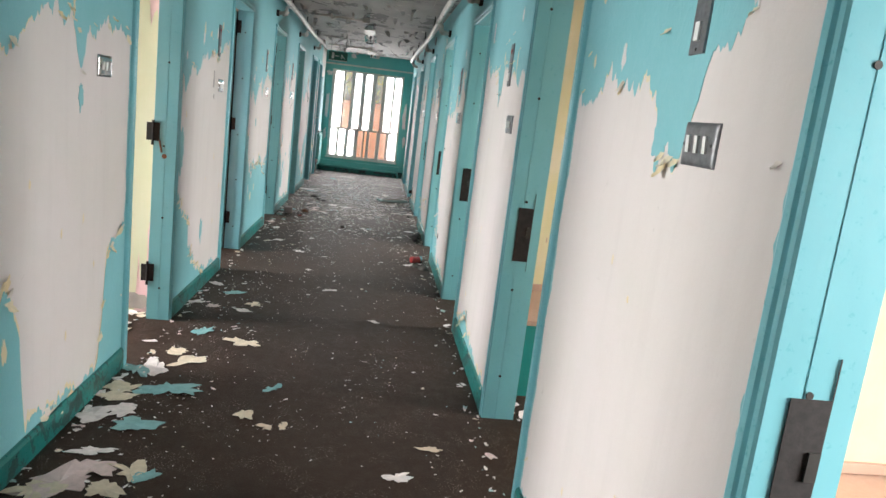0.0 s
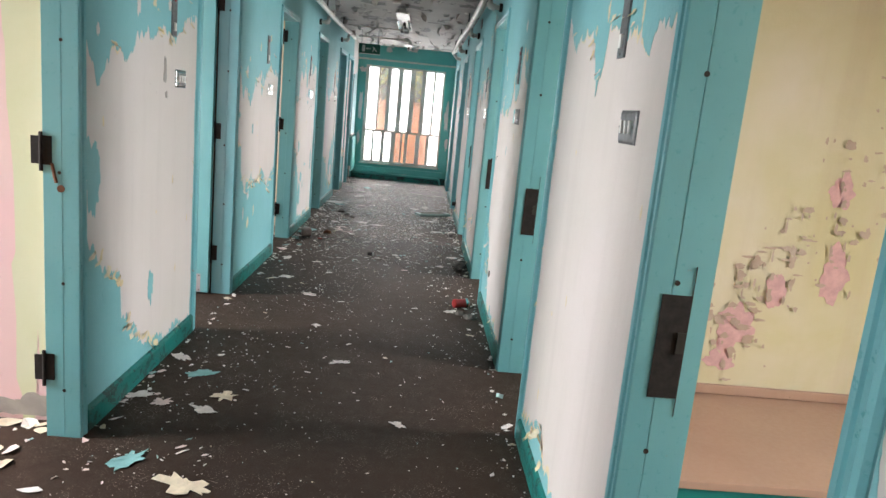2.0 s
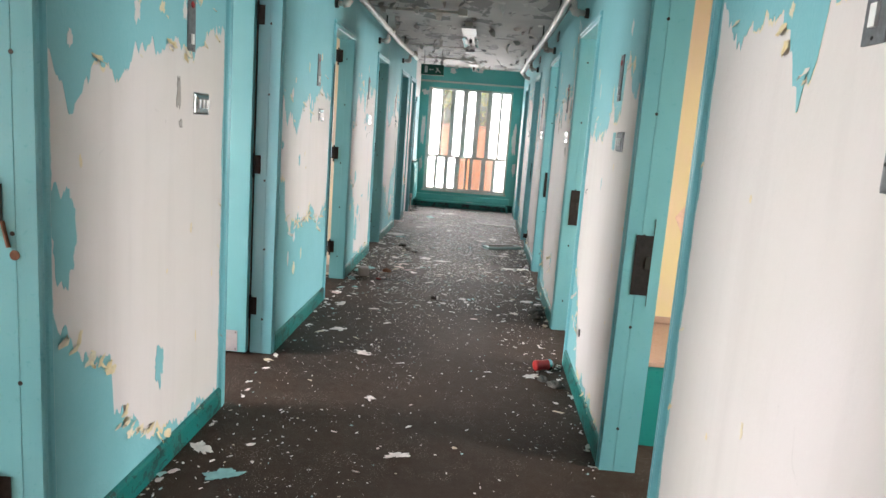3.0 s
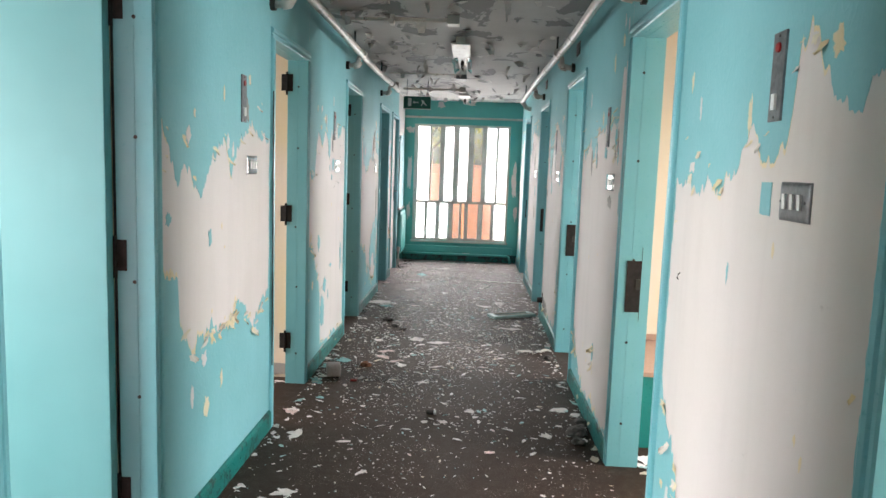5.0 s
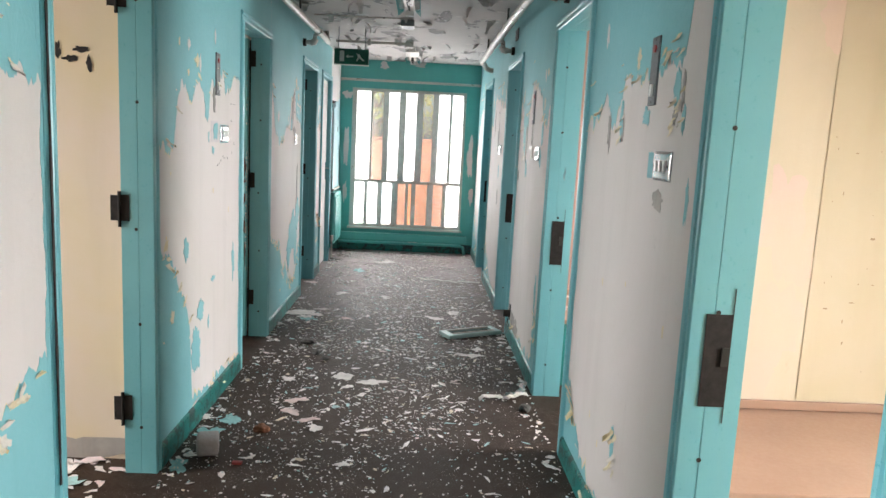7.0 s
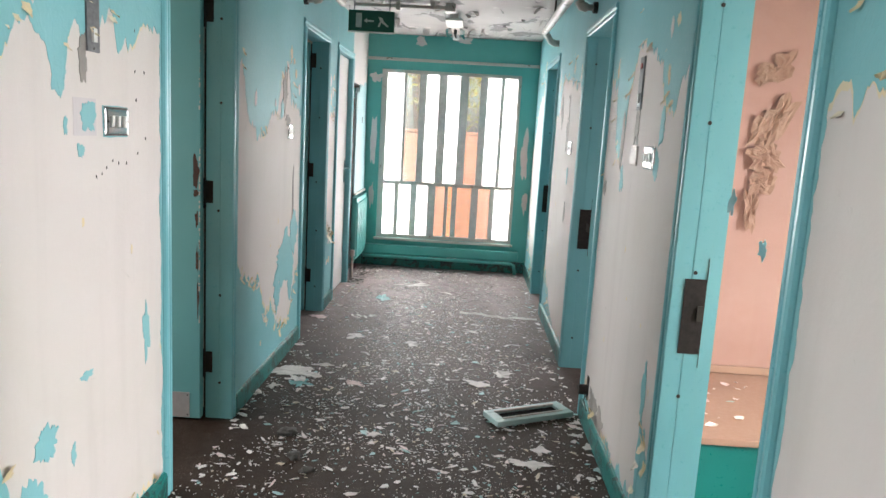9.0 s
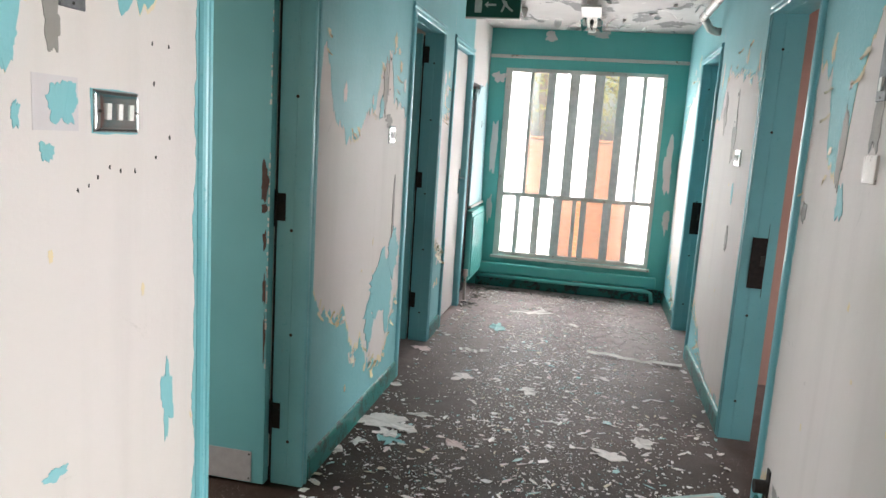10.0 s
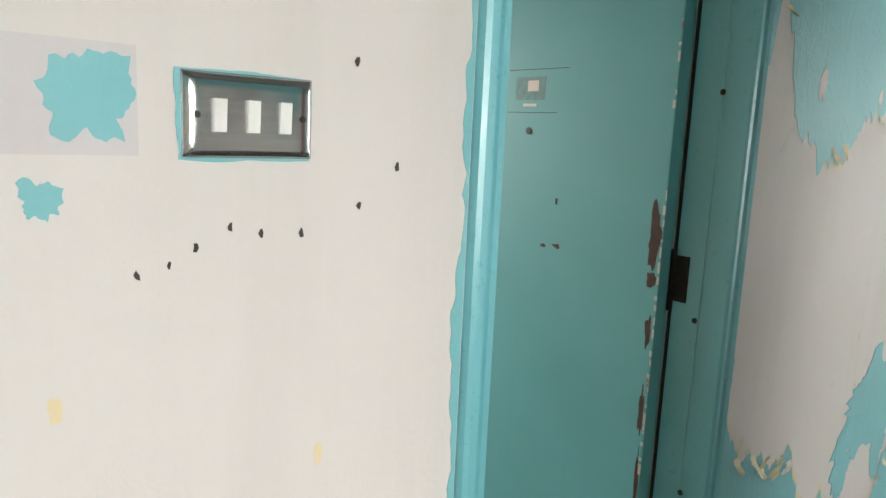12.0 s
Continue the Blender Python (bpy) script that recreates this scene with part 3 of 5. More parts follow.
        for k in range(6):
            spots.append((rng.choice((a, b)) + rng.uniform(-0.07, 0.07), rng.uniform(0.12, 1.5), rng.uniform(0.008, 0.022), rng.uniform(0.008, 0.022), -1))
    if side > 0:
        spots += [(10.02 + rng.uniform(0, 0.10), 1.50 + rng.uniform(0, 0.15), rng.uniform(0.012, 0.03), rng.uniform(0.015, 0.035), -1) for k in range(10)]
        spots += [(10.60 + rng.uniform(0, 0.08), 1.44 + rng.uniform(0, 0.12), rng.uniform(0.012, 0.03), rng.uniform(0.015, 0.035), -1) for k in range(5)]
        spots += [(10.40 + rng.uniform(-0.03, 0.03), 0.30 + rng.uniform(0, 0.16), rng.uniform(0.015, 0.03), rng.uniform(0.02, 0.05), -1) for k in range(8)]
    spots = [p for p in spots if any(a + 0.02 < p[0] < b - 0.02 for a, b, *_ in panels)]
    bm = bmesh.new()
    wall_curls(bm, side, spots, 5 + side)
    tagged(part("hanging_flakes", bm, WALLFLAKES, wall, "curled cream and blue paint flakes"), kind="stuff")


paint_wall(wall_left, -1, LEFT_PANELS, LEFT)
paint_wall(wall_right, 1, RIGHT_PANELS, RIGHT)


def skirting(side, y0, y1):
    profile = [(0, 0), (0.016, 0), (0.016, 0.085), (0.010, 0.098), (0.0, 0.102)]
    bm = add_prism(bmesh.new(), profile, (side * XW, y0, 0), (-side, 0, 0), (0, 0, 1), (0, y1 - y0, 0))
    tagged(part("baseboard", bm, SKIRT), "dark teal chipped skirting board", "baseboard", "skirting along the corridor", "structure")


for side, panels in ((-1, LEFT_PANELS), (1, RIGHT_PANELS)):
    for a, b, *_ in panels:
        skirting(side, a + 0.002, b - 0.002)

# rooms behind the doors
LEFT_WALLS = [(far + 0.07, c) for (_, far), c in zip(LEFT[:6], ("cream", "pink", "cream", "cream", "white", "white"))]
RIGHT_WALLS = [(y, c) for y, c in ((4.38, "peach"), (6.52, "yellow"), (8.66, "peach"), (10.80, "lime"), (12.94, "salmon"), (15.08, "salmon"))]
for side, walls in ((-1, LEFT_WALLS), (1, RIGHT_WALLS)):
    for y, colour in walls:
        bm = box(side * (XW + THICK[side]), side * ROOM, y, y + 0.09, 0, CEIL)
        tagged(part("wall_room", bm, ROOMPAINT[colour]), "room partition in faded %s paint" % colour, "wall", kind="structure")
# each room has one unseen window; its place and lamp strength are tuned to brighten walls and jambs
LEFT_DAY = [1.50, 1.50, 1.75, 0.70, 0.50, 0.10]
RIGHT_DAY = [3.20, 0.80, 0.98, 1.20, 1.22, 0.42]
for side, doors, day in ((-1, LEFT[:6], LEFT_DAY), (1, RIGHT[:6], RIGHT_DAY)):
    bm = bmesh.new()
    x0, x1 = side * ROOM, side * (ROOM + 0.2)
    y = Y0
    for (a, b), light in zip(doors, day):
        m, w = (a + b) / 2 + (-0.65 if a == LEFT[2][0] else 0.0 if side < 0 and a < 6 else -0.40 if side < 0 else -0.45 if a == RIGHT[0][0] else -0.27 if a == RIGHT[1][0] else -0.32), 0.33 if side > 0 and a > 4 else 0.55
        add_box(bm, x0, x1, y, m - w, 0, CEIL)
        add_box(bm, x0, x1, m - w, m + w, 0, 0.85)
        add_box(bm, x0, x1, m - w, m + w, 2.05, CEIL)
        sky_lamp(side * (ROOM + 0.1), m, 1.45, 2 * w, 1.2, 90 * side, ROOM_WATTS * light, 122, dip=28)
        y = m + w
    add_box(bm, x0, x1, y, Y1, 0, CEIL)
    tagged(part("wall_outer", bm, ROOMPAINT["white"]), "off-white outer wall of the side rooms", "wall", kind="structure")
tagged(part("wall_back", box(-ROOM, ROOM, Y0 - 0.15, Y0, 0, CEIL), PALE), "plain pale wall closing the corridor", "wall", kind="structure")

# ---------------------------------------------------------------- end wall and its window
WX0, WX1, WZ0, WZ1 = -0.735, 0.715, 0.31, 2.07
bm = bmesh.new()
add_box(bm, -ROOM, WX0, Y1, Y1 + 0.22, 0, CEIL)
add_box(bm, WX1, ROOM, Y1, Y1 + 0.22, 0, CEIL)
add_box(bm, WX0, WX1, Y1, Y1 + 0.22, 0, WZ0)
add_box(bm, WX0, WX1, Y1, Y1 + 0.22, WZ1, CEIL)
wall_end = tagged(part("wall_end", bm, ENDTEAL), "sea-green painted end wall round a barred window", "wall", kind="structure")
bm = bmesh.new()
for k, (x, z, rx, rz) in enumerate([(0.80, 1.25, 0.04, 0.22), (0.83, 0.75, 0.03, 0.10), (-0.80, 1.35, 0.03, 0.22), (-0.79, 1.98, 0.06, 0.05), (-0.80, 0.75, 0.025, 0.12), (-0.5, 0.17, 0.05, 0.02), (0.1, 0.14, 0.07, 0.02), (-0.35, 2.36, 0.05, 0.05), (0.1, 2.39, 0.09, 0.03)]):
    n = 30
    ring = []
    for j in range(n):
        a = j * math.tau / n
        r = 1 + 0.6 * fbm(math.cos(a) * 1.5 + k, math.sin(a) * 1.5, k * 0.7, 4)
        ring.append(bm.verts.new((min(0.882, max(-0.882, x + rx * r * math.cos(a))), Y1 - 0.002, z + rz * r * math.sin(a))))
    bm.faces.new(ring)
bmesh.ops.recalc_face_normals(bm, faces=bm.faces)
part("bare_patch", bm, PALE, wall_end, "bare pinkish plaster where paint has come off")

window = empty("window_1", (WX0 + WX1) / 2, Y1 + 0.03, WZ0, label="tall barred window with white filmed and clear panes", category="window", kind="structure")
ox, oy, oz = window.matrix_world.translation


def wbox(name, x0, x1, y0, y1, z0, z1, mat, bevel=0.003, label=""):
    return part(name, box(x0 - ox, x1 - ox, y0 - oy, y1 - oy, z0 - oz, z1 - oz, bevel), mat, window, label)


FY0, FY1 = Y1 + 0.012, Y1 + 0.06
wbox("window_frame", WX0, WX0 + 0.06, FY0, FY1, WZ0, WZ1, FRAMEWHITE)
wbox("window_frame", WX1 - 0.035, WX1, FY0, FY1, WZ0, WZ1, FRAMEWHITE)
wbox("window_frame", WX0 + 0.06, WX1 - 0.035, FY0, FY1, WZ1 - 0.035, WZ1, FRAMEWHITE)
wbox("window_frame", WX0 + 0.06, WX1 - 0.035, FY0, FY1, WZ0, WZ0 + 0.035, FRAMEWHITE)
TZ = 0.90
wbox("transom", WX0 + 0.06, WX1 - 0.035, FY0, FY1, TZ - 0.018, TZ + 0.018, FRAMEWHITE)
UP = [(-0.502, -0.474), (-0.338, -0.266), (-0.138, -0.050), (0.082, 0.170), (0.296, 0.370), (0.508, 0.546)]
LOW = [(-0.555, -0.510), (-0.385, -0.318), (-0.200, -0.118), (-0.018, 0.112), (0.262, 0.338), (0.462, 0.512)]
for row, z0, z1 in ((UP, TZ + 0.018, WZ1 - 0.035), (LOW, WZ0 + 0.035, TZ - 0.018)):
    for k, (a, b) in enumerate(row):
        if row is LOW and k == 3:
            wbox("bar", a, a + 0.035, FY0 + 0.006, FY1 - 0.01, z0, z1, GALV)
            wbox("bar", b - 0.055, b, FY0 + 0.002, FY1 - 0.01, z0, z1, GALV)
        else:
            wbox("bar", a, b, FY0 + 0.004 * (k % 2), FY1 - 0.01, z0, z1, GALV)
    edges = [WX0 + 0.06] + [v for ab in row for v in ab] + [WX1 - 0.035]
    for k in range(7):
        clear = (k in (1, 4)) if row is UP else (k in (3, 4, 5))
        pane = wbox("pane", edges[2 * k] + 0.001, edges[2 * k + 1] - 0.001, FY1 - 0.022, FY1 - 0.017, z0, z1, CLEAR if clear else FROST, 0)
        pane.visible_shadow = False
wbox("window_sill", WX0 - 0.02, WX1 + 0.02, Y1 - 0.035, Y1 + 0.010, WZ0 - 0.028, WZ0 - 0.002, FRAMEWHITE, 0.006, "chipped off-white sill")
# daylight behind the white panes
for x0, x1, z0, z1 in ((-0.70, -0.504, 0.92, 2.03), (-0.262, 0.086, 0.92, 2.03), (0.384, 0.68, 0.92, 2.03), (-0.70, -0.20, 0.35, 0.88), (0.512, 0.68, 0.35, 0.88)):
    sky_lamp((x0 + x1) / 2, Y1 + 0.10, (z0 + z1) / 2, x1 - x0, z1 - z0, 180, END_WATTS * (x1 - x0) * (z1 - z0), 170)

# boxed pipe and skirting below the window, rail above it
bm = box(-0.86, 0.80, Y1 - 0.075, Y1 - 0.001, 0.135, 0.235, 0.012)
tagged(part("pipe_boxing", bm, ENDTEAL), "sea-green boxing below the window", "trim", kind="structure")
bm = add_tube(bmesh.new(), [(-0.86, Y1 - 0.10, 0.115), (0.72, Y1 - 0.10, 0.115), (0.76, Y1 - 0.10, 0.10), (0.775, Y1 - 0.10, 0.0)], 0.018)
tagged(part("heating_pipe", bm, ENDTEAL, smooth=True), "sea-green heating pipe along the end wall", "pipe")
tagged(part("baseboard", box(-0.88, 0.88, Y1 - 0.02, Y1 - 0.001, 0, 0.12, 0.004), SKIRT), "dark teal chipped skirting under the window", "baseboard", kind="structure")
tagged(part("picture_rail", box(-0.884, 0.884, Y1 - 0.022, Y1 - 0.001, 2.155, 2.185, 0.006), FRAMEWHITE), "pale rail across the end wall", "trim", kind="structure")

# ---------------------------------------------------------------- door frames and what is fixed to them
JAMB = [(0.118, 0.0), (0.052, 0.0), (0.051, 0.0014), (0.049, 0.0014), (0.048, 0.0), (-0.008, 0.0), (-0.013, 0.005), (-0.013, 0.017), (-0.008, 0.020),
        (-0.008, 0.026), (-0.015, 0.030), (-0.017, 0.044), (-0.013, 0.052), (-0.004, 0.056), (0.0, 0.056), (0.0, 0.026), (0.118, 0.026)]


def door_frame(side, a, b):
    """A painted frame with moulded architraves round one opening. Its origin is on the floor at the near edge."""
    ob = empty("door_frame", side * XW, a, 0, label="teal gloss painted door frame, chipped and scuffed", category="door frame", group="door frames along the corridor", kind="")
    w = b - a
    inward = (side, 0, 0)
    profile = [(THICK[side] - 0.002 if p > 0.1 else p, q) for p, q in JAMB]
    part("jamb", add_prism(bmesh.new(), profile, (0, ARCH, 0), inward, (0, -1, 0), (0, 0, HEAD)), TEAL, ob)
    part("jamb", add_prism(bmesh.new(), profile, (0, w - ARCH, 0), inward, (0, 1, 0), (0, 0, HEAD)), TEAL, ob)
    part("head", add_prism(bmesh.new(), profile, (0, 0.0, HEAD), inward, (0, 0, 1), (0, w, 0)), TEAL, ob)
    rng = random.Random(int(a * 100) + side)
    for z in (0.20, 0.62, 1.03, 1.51, 1.88):
        d = 0.05 if z not in (1.03,) else 0.06
        part("screw", add_disc(bmesh.new(), (side * d, w - ARCH + 0.0005, z + rng.uniform(-0.02, 0.02)), (0, -1, 0), 0.0065, 0.002), SCREW, ob)
    return ob


def hinge(frame_ob, side, w, z, knuckle=True, rusty=False):
    h = part("hinge", box(side * 0.085, side * 0.122, w - ARCH - 0.0035, w - ARCH - 0.0005, z - 0.052, z + 0.052), LOCKDARK, frame_ob, "rusty black hinge")
    bm = add_tube(bmesh.new(), [(side * 0.122, w - ARCH - 0.006, z - 0.075), (side * 0.122, w - ARCH - 0.006, z + 0.065)], 0.007, 8)
    part("hinge_pin", bm, LOCKDARK, h)
    if knuckle:
        part("hinge_leaf", box(side * 0.121, side * 0.155, w - ARCH - 0.010, w - ARCH - 0.007, z - 0.05, z + 0.05), LOCKDARK, h)
    if rusty:
        bm = bmesh.new()
        add_tube(bm, [(side * 0.085, w - ARCH - 0.002, z - 0.045), (side * 0.076, w - ARCH - 0.002, z - 0.09), (side * 0.07, w - ARCH - 0.002, z - 0.115)], 0.006, 6)
        add_disc(bm, (side * 0.055, w - ARCH, z - 0.135), (0, -1, 0), 0.014, 0.002)
        part("rust_run", bm, RUST, h)


def strike(frame_ob, side, w):
    s = part("lock_recess", box(side * 0.030, side * 0.098, w - ARCH - 0.0025, w - ARCH - 0.0005, 0.775, 1.022), LOCKDARK, frame_ob, "empty dark lock recess")
    part("lock_slot", box(side * 0.078, side * 0.098, w - ARCH - 0.006, w - ARCH - 0.002, 0.885, 0.935), SCREW, s)
    part("crack", box(side * 0.0985, side * 0.1005, w - ARCH - 0.002, w - ARCH - 0.0005, 0.73, 1.09), SCREW, s)


def door_leaf(x, y, rz, width=0.73, label="", kick=True, mat=None):
    """A plain flush door. It stands with its hinge edge at the origin and runs along +x."""
    ob = empty("door_leaf", x, y, 0, rz, label=label, category="door")
    leaf = part("leaf", box(0, width, -0.044, 0, 0.012, 2.045, 0.003), mat or DOORPAINT, ob)
    if kick:
        part("kick_plate", box(0.05, width - 0.03, -0.0465, -0.044, 0.016, 0.142, 0.001), KICK, ob, "scuffed grey kick plate")
        for px, pz in ((0.06, 0.13), (0.06, 0.03), (width - 0.04, 0.13)):
            part("screw", add_disc(bmesh.new(), (px, -0.0465, pz), (0, -1, 0), 0.004, 0.001, 8), SCREW, ob)
    return ob


BAREWOOD = flat("dark_bare_wood", (0.075, 0.035, 0.025), 0.7, 0, 0.4, 40, 0.3)


def worn_spots(ob, spots):
    """Brown bare spots where paint has chipped off a door; spots are (x, z, rx, rz)."""
    for k, (x, z, rx, rz) in enumerate(spots):
        bm = bmesh.new()
        n = 26
        ring = []
        for j in range(n):
            a = j * math.tau / n
            r = 1 + 0.7 * fbm(math.cos(a) * 1.4 + k * 2.2, math.sin(a) * 1.4, k, 4)
            ring.append(bm.verts.new((max(0.002, x + rx * r * math.cos(a)), -0.0447, z + rz * r * math.sin(a))))
        bm.faces.new(ring)
        bmesh.ops.recalc_face_normals(bm, faces=bm.faces)
        part("chipped_spot", bm, BAREWOOD, ob, "brown bare wood where paint chipped")


for i, (a, b) in enumerate(LEFT):
    ob = door_frame(-1, a, b)
    if i < 6:
        for z in (1.92, 1.107, 0.285):
            hinge(ob, -1, b - a, z, i in (0, 1, 3), i == 1 and z == 1.107)
    if i in (2, 4, 5):
        # thin dark strip painted in for the shade between leaf and jamb
        part("hinge_gap_shade", box(-0.1275, -0.1185, b - a - ARCH, b - a - ARCH + 0.003, 0.01, 2.04), BLACKHOLE, ob, "dark strip painted as shade in the hinge gap")
    if i == 3:
        bm = bmesh.new()
        for k in range(60):
            z = 0.35 + k * 0.024
            w = 0.005 + 0.004 * fbm(z * 6, 2.0, 0, 4)
            add_box(bm, 0.0155, 0.0185, 0.004 - w, 0.004 + w, z, z + 0.024)
        part("split", bm, BLACKHOLE, ob, "dark split along the frame edge")
for i, (a, b) in enumerate(RIGHT):
    ob = door_frame(1, a, b)
    strike(ob, 1, b - a)

# doors that stand open against the room partition, and shut ones near the window
for i in (2, 4, 5):
    b = LEFT[i][1]
    leaf = door_leaf(-(XW + THICK[-1] + 0.012), b - ARCH - 0.052, 180, 0.74, "teal flush door standing open into its room", True)
    leaf.matrix_world = pose(-(XW + 0.1275), b - ARCH - 0.004, 0) @ Matrix.Diagonal((-1, 1, 1, 1))
    if i == 4:
        worn_spots(leaf, [(0.022, 1.19, 0.016, 0.06), (0.016, 0.98, 0.008, 0.03), (0.014, 0.80, 0.006, 0.06), (0.02, 1.10, 0.01, 0.02), (0.30, 1.135, 0.012, 0.006), (0.345, 1.13, 0.008, 0.005), (0.01, 0.62, 0.005, 0.08)])
        bm = bmesh.new()
        crng = random.Random(17)
        for k in range(46):
            z = 0.35 + k * 0.032 + crng.uniform(0, 0.012)
            if fbm(z * 4, 3.0, 0, 3) > -0.12:
                add_box(bm, 0.0005, crng.uniform(0.003, 0.008), -0.0450, -0.0435, z, z + crng.uniform(0.006, 0.026))
        tagged(part("chipped_edge", bm, PIPEWHITE, leaf, "white undercoat along the chipped edge"), kind="stuff")
        part("keyhole", add_disc(bmesh.new(), (0.42, -0.044, 1.42), (0, -1, 0), 0.009, 0.002, 14), SCREW, leaf)
        part("nail", box(0.308, 0.313, -0.046, -0.044, 1.24, 1.255), SCREW, leaf)
        part("plate_scar", box(0.372, 0.475, -0.0446, -0.0435, 1.498, 1.556, 0.0), flat("dull_grey_teal_scar", (0.17, 0.31, 0.31), 0.6, 0, 0.3, 40), leaf, "dull grey scar of a removed sign")
        part("paper_remnant", box(0.395, 0.432, -0.0452, -0.0446, 1.520, 1.547, 0.0), PIPEWHITE, leaf, "scrap of white paper")
        part("chip", box(0.40, 0.445, -0.0449, -0.044, 1.482, 1.489, 0.0), PIPEWHITE, leaf)
        part("scratch", box(0.30, 0.50, -0.0446, -0.044, 1.574, 1.5755), SCREW, leaf)
        part("scratch", box(0.33, 0.50, -0.0446, -0.044, 1.466, 1.4675), SCREW, leaf)
shut = door_leaf(XW + THICK[1] + 0.002, RIGHT[6][0] + ARCH, 84, 0.73, "teal flush door almost shut", False)
shut.matrix_world = pose(XW + THICK[1] + 0.004, RIGHT[6][0] + ARCH, 0, 0, 0, 84) @ Matrix.Diagonal((1, -1, 1, 1))
pale_leaf = door_leaf(0, 0, 0, 0.66, "grey-pink flush door, shut, with a steel lock plate", False, mat=PALE)
pale_leaf.matrix_world = pose(-(XW + 0.075), LEFT[6][0] + ARCH + 0.002, 0, 0, 0, 90) @ Matrix.Diagonal((1, 1, 1, 1))
plate = part("lock_plate", box(0.57, 0.62, -0.049, -0.044, 0.95, 1.15, 0.002), STEEL, pale_leaf, "worn steel lock plate")
part("handle", add_tube(bmesh.new(), [(0.595, -0.049, 1.08), (0.595, -0.085, 1.08), (0.53, -0.09, 1.08)], 0.008, 8), STEEL, plate)


# ---------------------------------------------------------------- switches and plates
def pillow(d, hw, hh, edge, top, n=14):
    """A pressed metal plate, rounded towards its edges, facing along d in x."""
    bm = bmesh.new()
    grid = []
    for i in range(n + 1):
        u = math.sin((2 * i / n - 1) * math.pi / 2)
        row = []
        for k in range(n + 1):
            v = math.sin((2 * k / n - 1) * math.pi / 2)
            rise = 0.78 * (1 - abs(u) ** 22) * (1 - abs(v) ** 14) + 0.22 * (1 - u * u) * (1 - v * v)
            row.append(bm.verts.new((d * (edge + (top - edge) * rise), u * hw, v * hh)))
        grid.append(row)
    for i in range(n):
        for k in range(n):
            bm.faces.new((grid[i][k], grid[i + 1][k], grid[i + 1][k + 1], grid[i][k + 1]))
    ring = [grid[i][0] for i in range(n)] + [grid[n][k] for k in range(n)] + [grid[i][n] for i in range(n, 0, -1)] + [grid[0][k] for k in range(n, 0, -1)]
    base = [bm.verts.new((0, p.co.y, p.co.z)) for p in ring]
    for i in range(len(ring)):
        bm.faces.new((ring[i], ring[i - 1], base[i - 1], base[i]))
    bmesh.ops.recalc_face_normals(bm, faces=bm.faces)
    return bm


def switch_plate(side, y, z, gangs=3, width=0.146, mat=None, label=""):
    """A metal rocker switch plate on a corridor wall."""
    ob = empty("light_switch", side * XW, y, z, label=label or "brushed steel switch plate with three white rockers", category="light switch", group="switches along the corridor")
    d = -side
    part("plate", pillow(d, width / 2, 0.043, 0.0035, 0.0095), mat or STEEL, ob, smooth=True)
    part("rim", box(0, d * 0.003, -width / 2 - 0.001, width / 2 + 0.001, -0.044, 0.044, 0.001), DARKSTEEL, ob)
    for k in range(gangs):
        c = (k - (gangs - 1) / 2) * 0.037
        bm = add_prism(bmesh.new(), [(0.008, -0.017), (0.0125, -0.017), (0.0145, 0.017), (0.008, 0.017)], (0, c - 0.007, 0), (d, 0, 0), (0, 0, 1), (0, 0.014, 0))
        part("rocker", bm, WHITEPLASTIC, ob)
    for s in (-1, 1):
        part("screw", add_disc(bmesh.new(), (d * 0.009, s * 0.060, 0), (d, 0, 0), 0.0035, 0.001, 8), SCREW, ob)
    return ob


def call_plate(side, y, z, empty_box=False):
    """A tall narrow plate with a red lamp above and a white rocker below."""
    ob = empty("call_plate", side * XW, y, z, label="pale empty backing of a removed call plate" if empty_box else "narrow dull steel call plate with red lamp and rocker", category="call plate", group="call plates along the corridor")
    d = -side
    if empty_box:
        part("backing", box(0, d * 0.003, -0.02, 0.02, -0.10, 0.10, 0.001), PALE, ob)
        part("screw_hole", add_disc(bmesh.new(), (d * 0.003, 0, 0.075), (d, 0, 0), 0.010, 0.001, 12), BLACKHOLE, ob)
        part("screw_hole", add_disc(bmesh.new(), (d * 0.003, 0, -0.075), (d, 0, 0), 0.006, 0.001, 12), BLACKHOLE, ob)
        return ob
    part("plate", box(0, d * 0.007, -0.034, 0.034, -0.105, 0.105, 0.002), DARKSTEEL, ob)
    part("lamp", add_disc(bmesh.new(), (d * 0.007, 0, 0.068), (d, 0, 0), 0.012, 0.004, 14), REDPLASTIC, ob, "dark red lamp lens")
    part("rocker", box(d * 0.006, d * 0.013, -0.010, 0.010, -0.078, -0.040, 0.001), WHITEPLASTIC, ob)
    for s in (-0.095, 0.095):
        part("screw", add_disc(bmesh.new(), (d * 0.007, 0, s), (d, 0, 0), 0.0035, 0.001, 8), SCREW, ob)
    return ob


for y, z in ((5.486, 1.42), (7.662, 1.41), (9.785, 1.412), (11.9, 1.413)):
    switch_plate(-1, y, z)
for y, z in ((3.77, 1.388), (5.854, 1.382), (8.06, 1.384), (10.16, 1.385)):
    switch_plate(1, y, z, mat=STEEL if y > 9 else DARKSTEEL, label="" if y > 9 else "dull grey steel switch plate with three white rockers")
switch_plate(1, 12.455, 1.388)
switch_plate(-1, 14.04, 1.395, 2, 0.10, label="small steel switch plate hanging on bare plaster")
tagged(part("blank_plate", box(XW - 0.008, XW, 12.64, 12.73, 1.35, 1.43, 0.003), PIPEWHITE), "white blank plate screwed to the wall", "blank plate")
switch_plate(1, 14.55, 1.39)
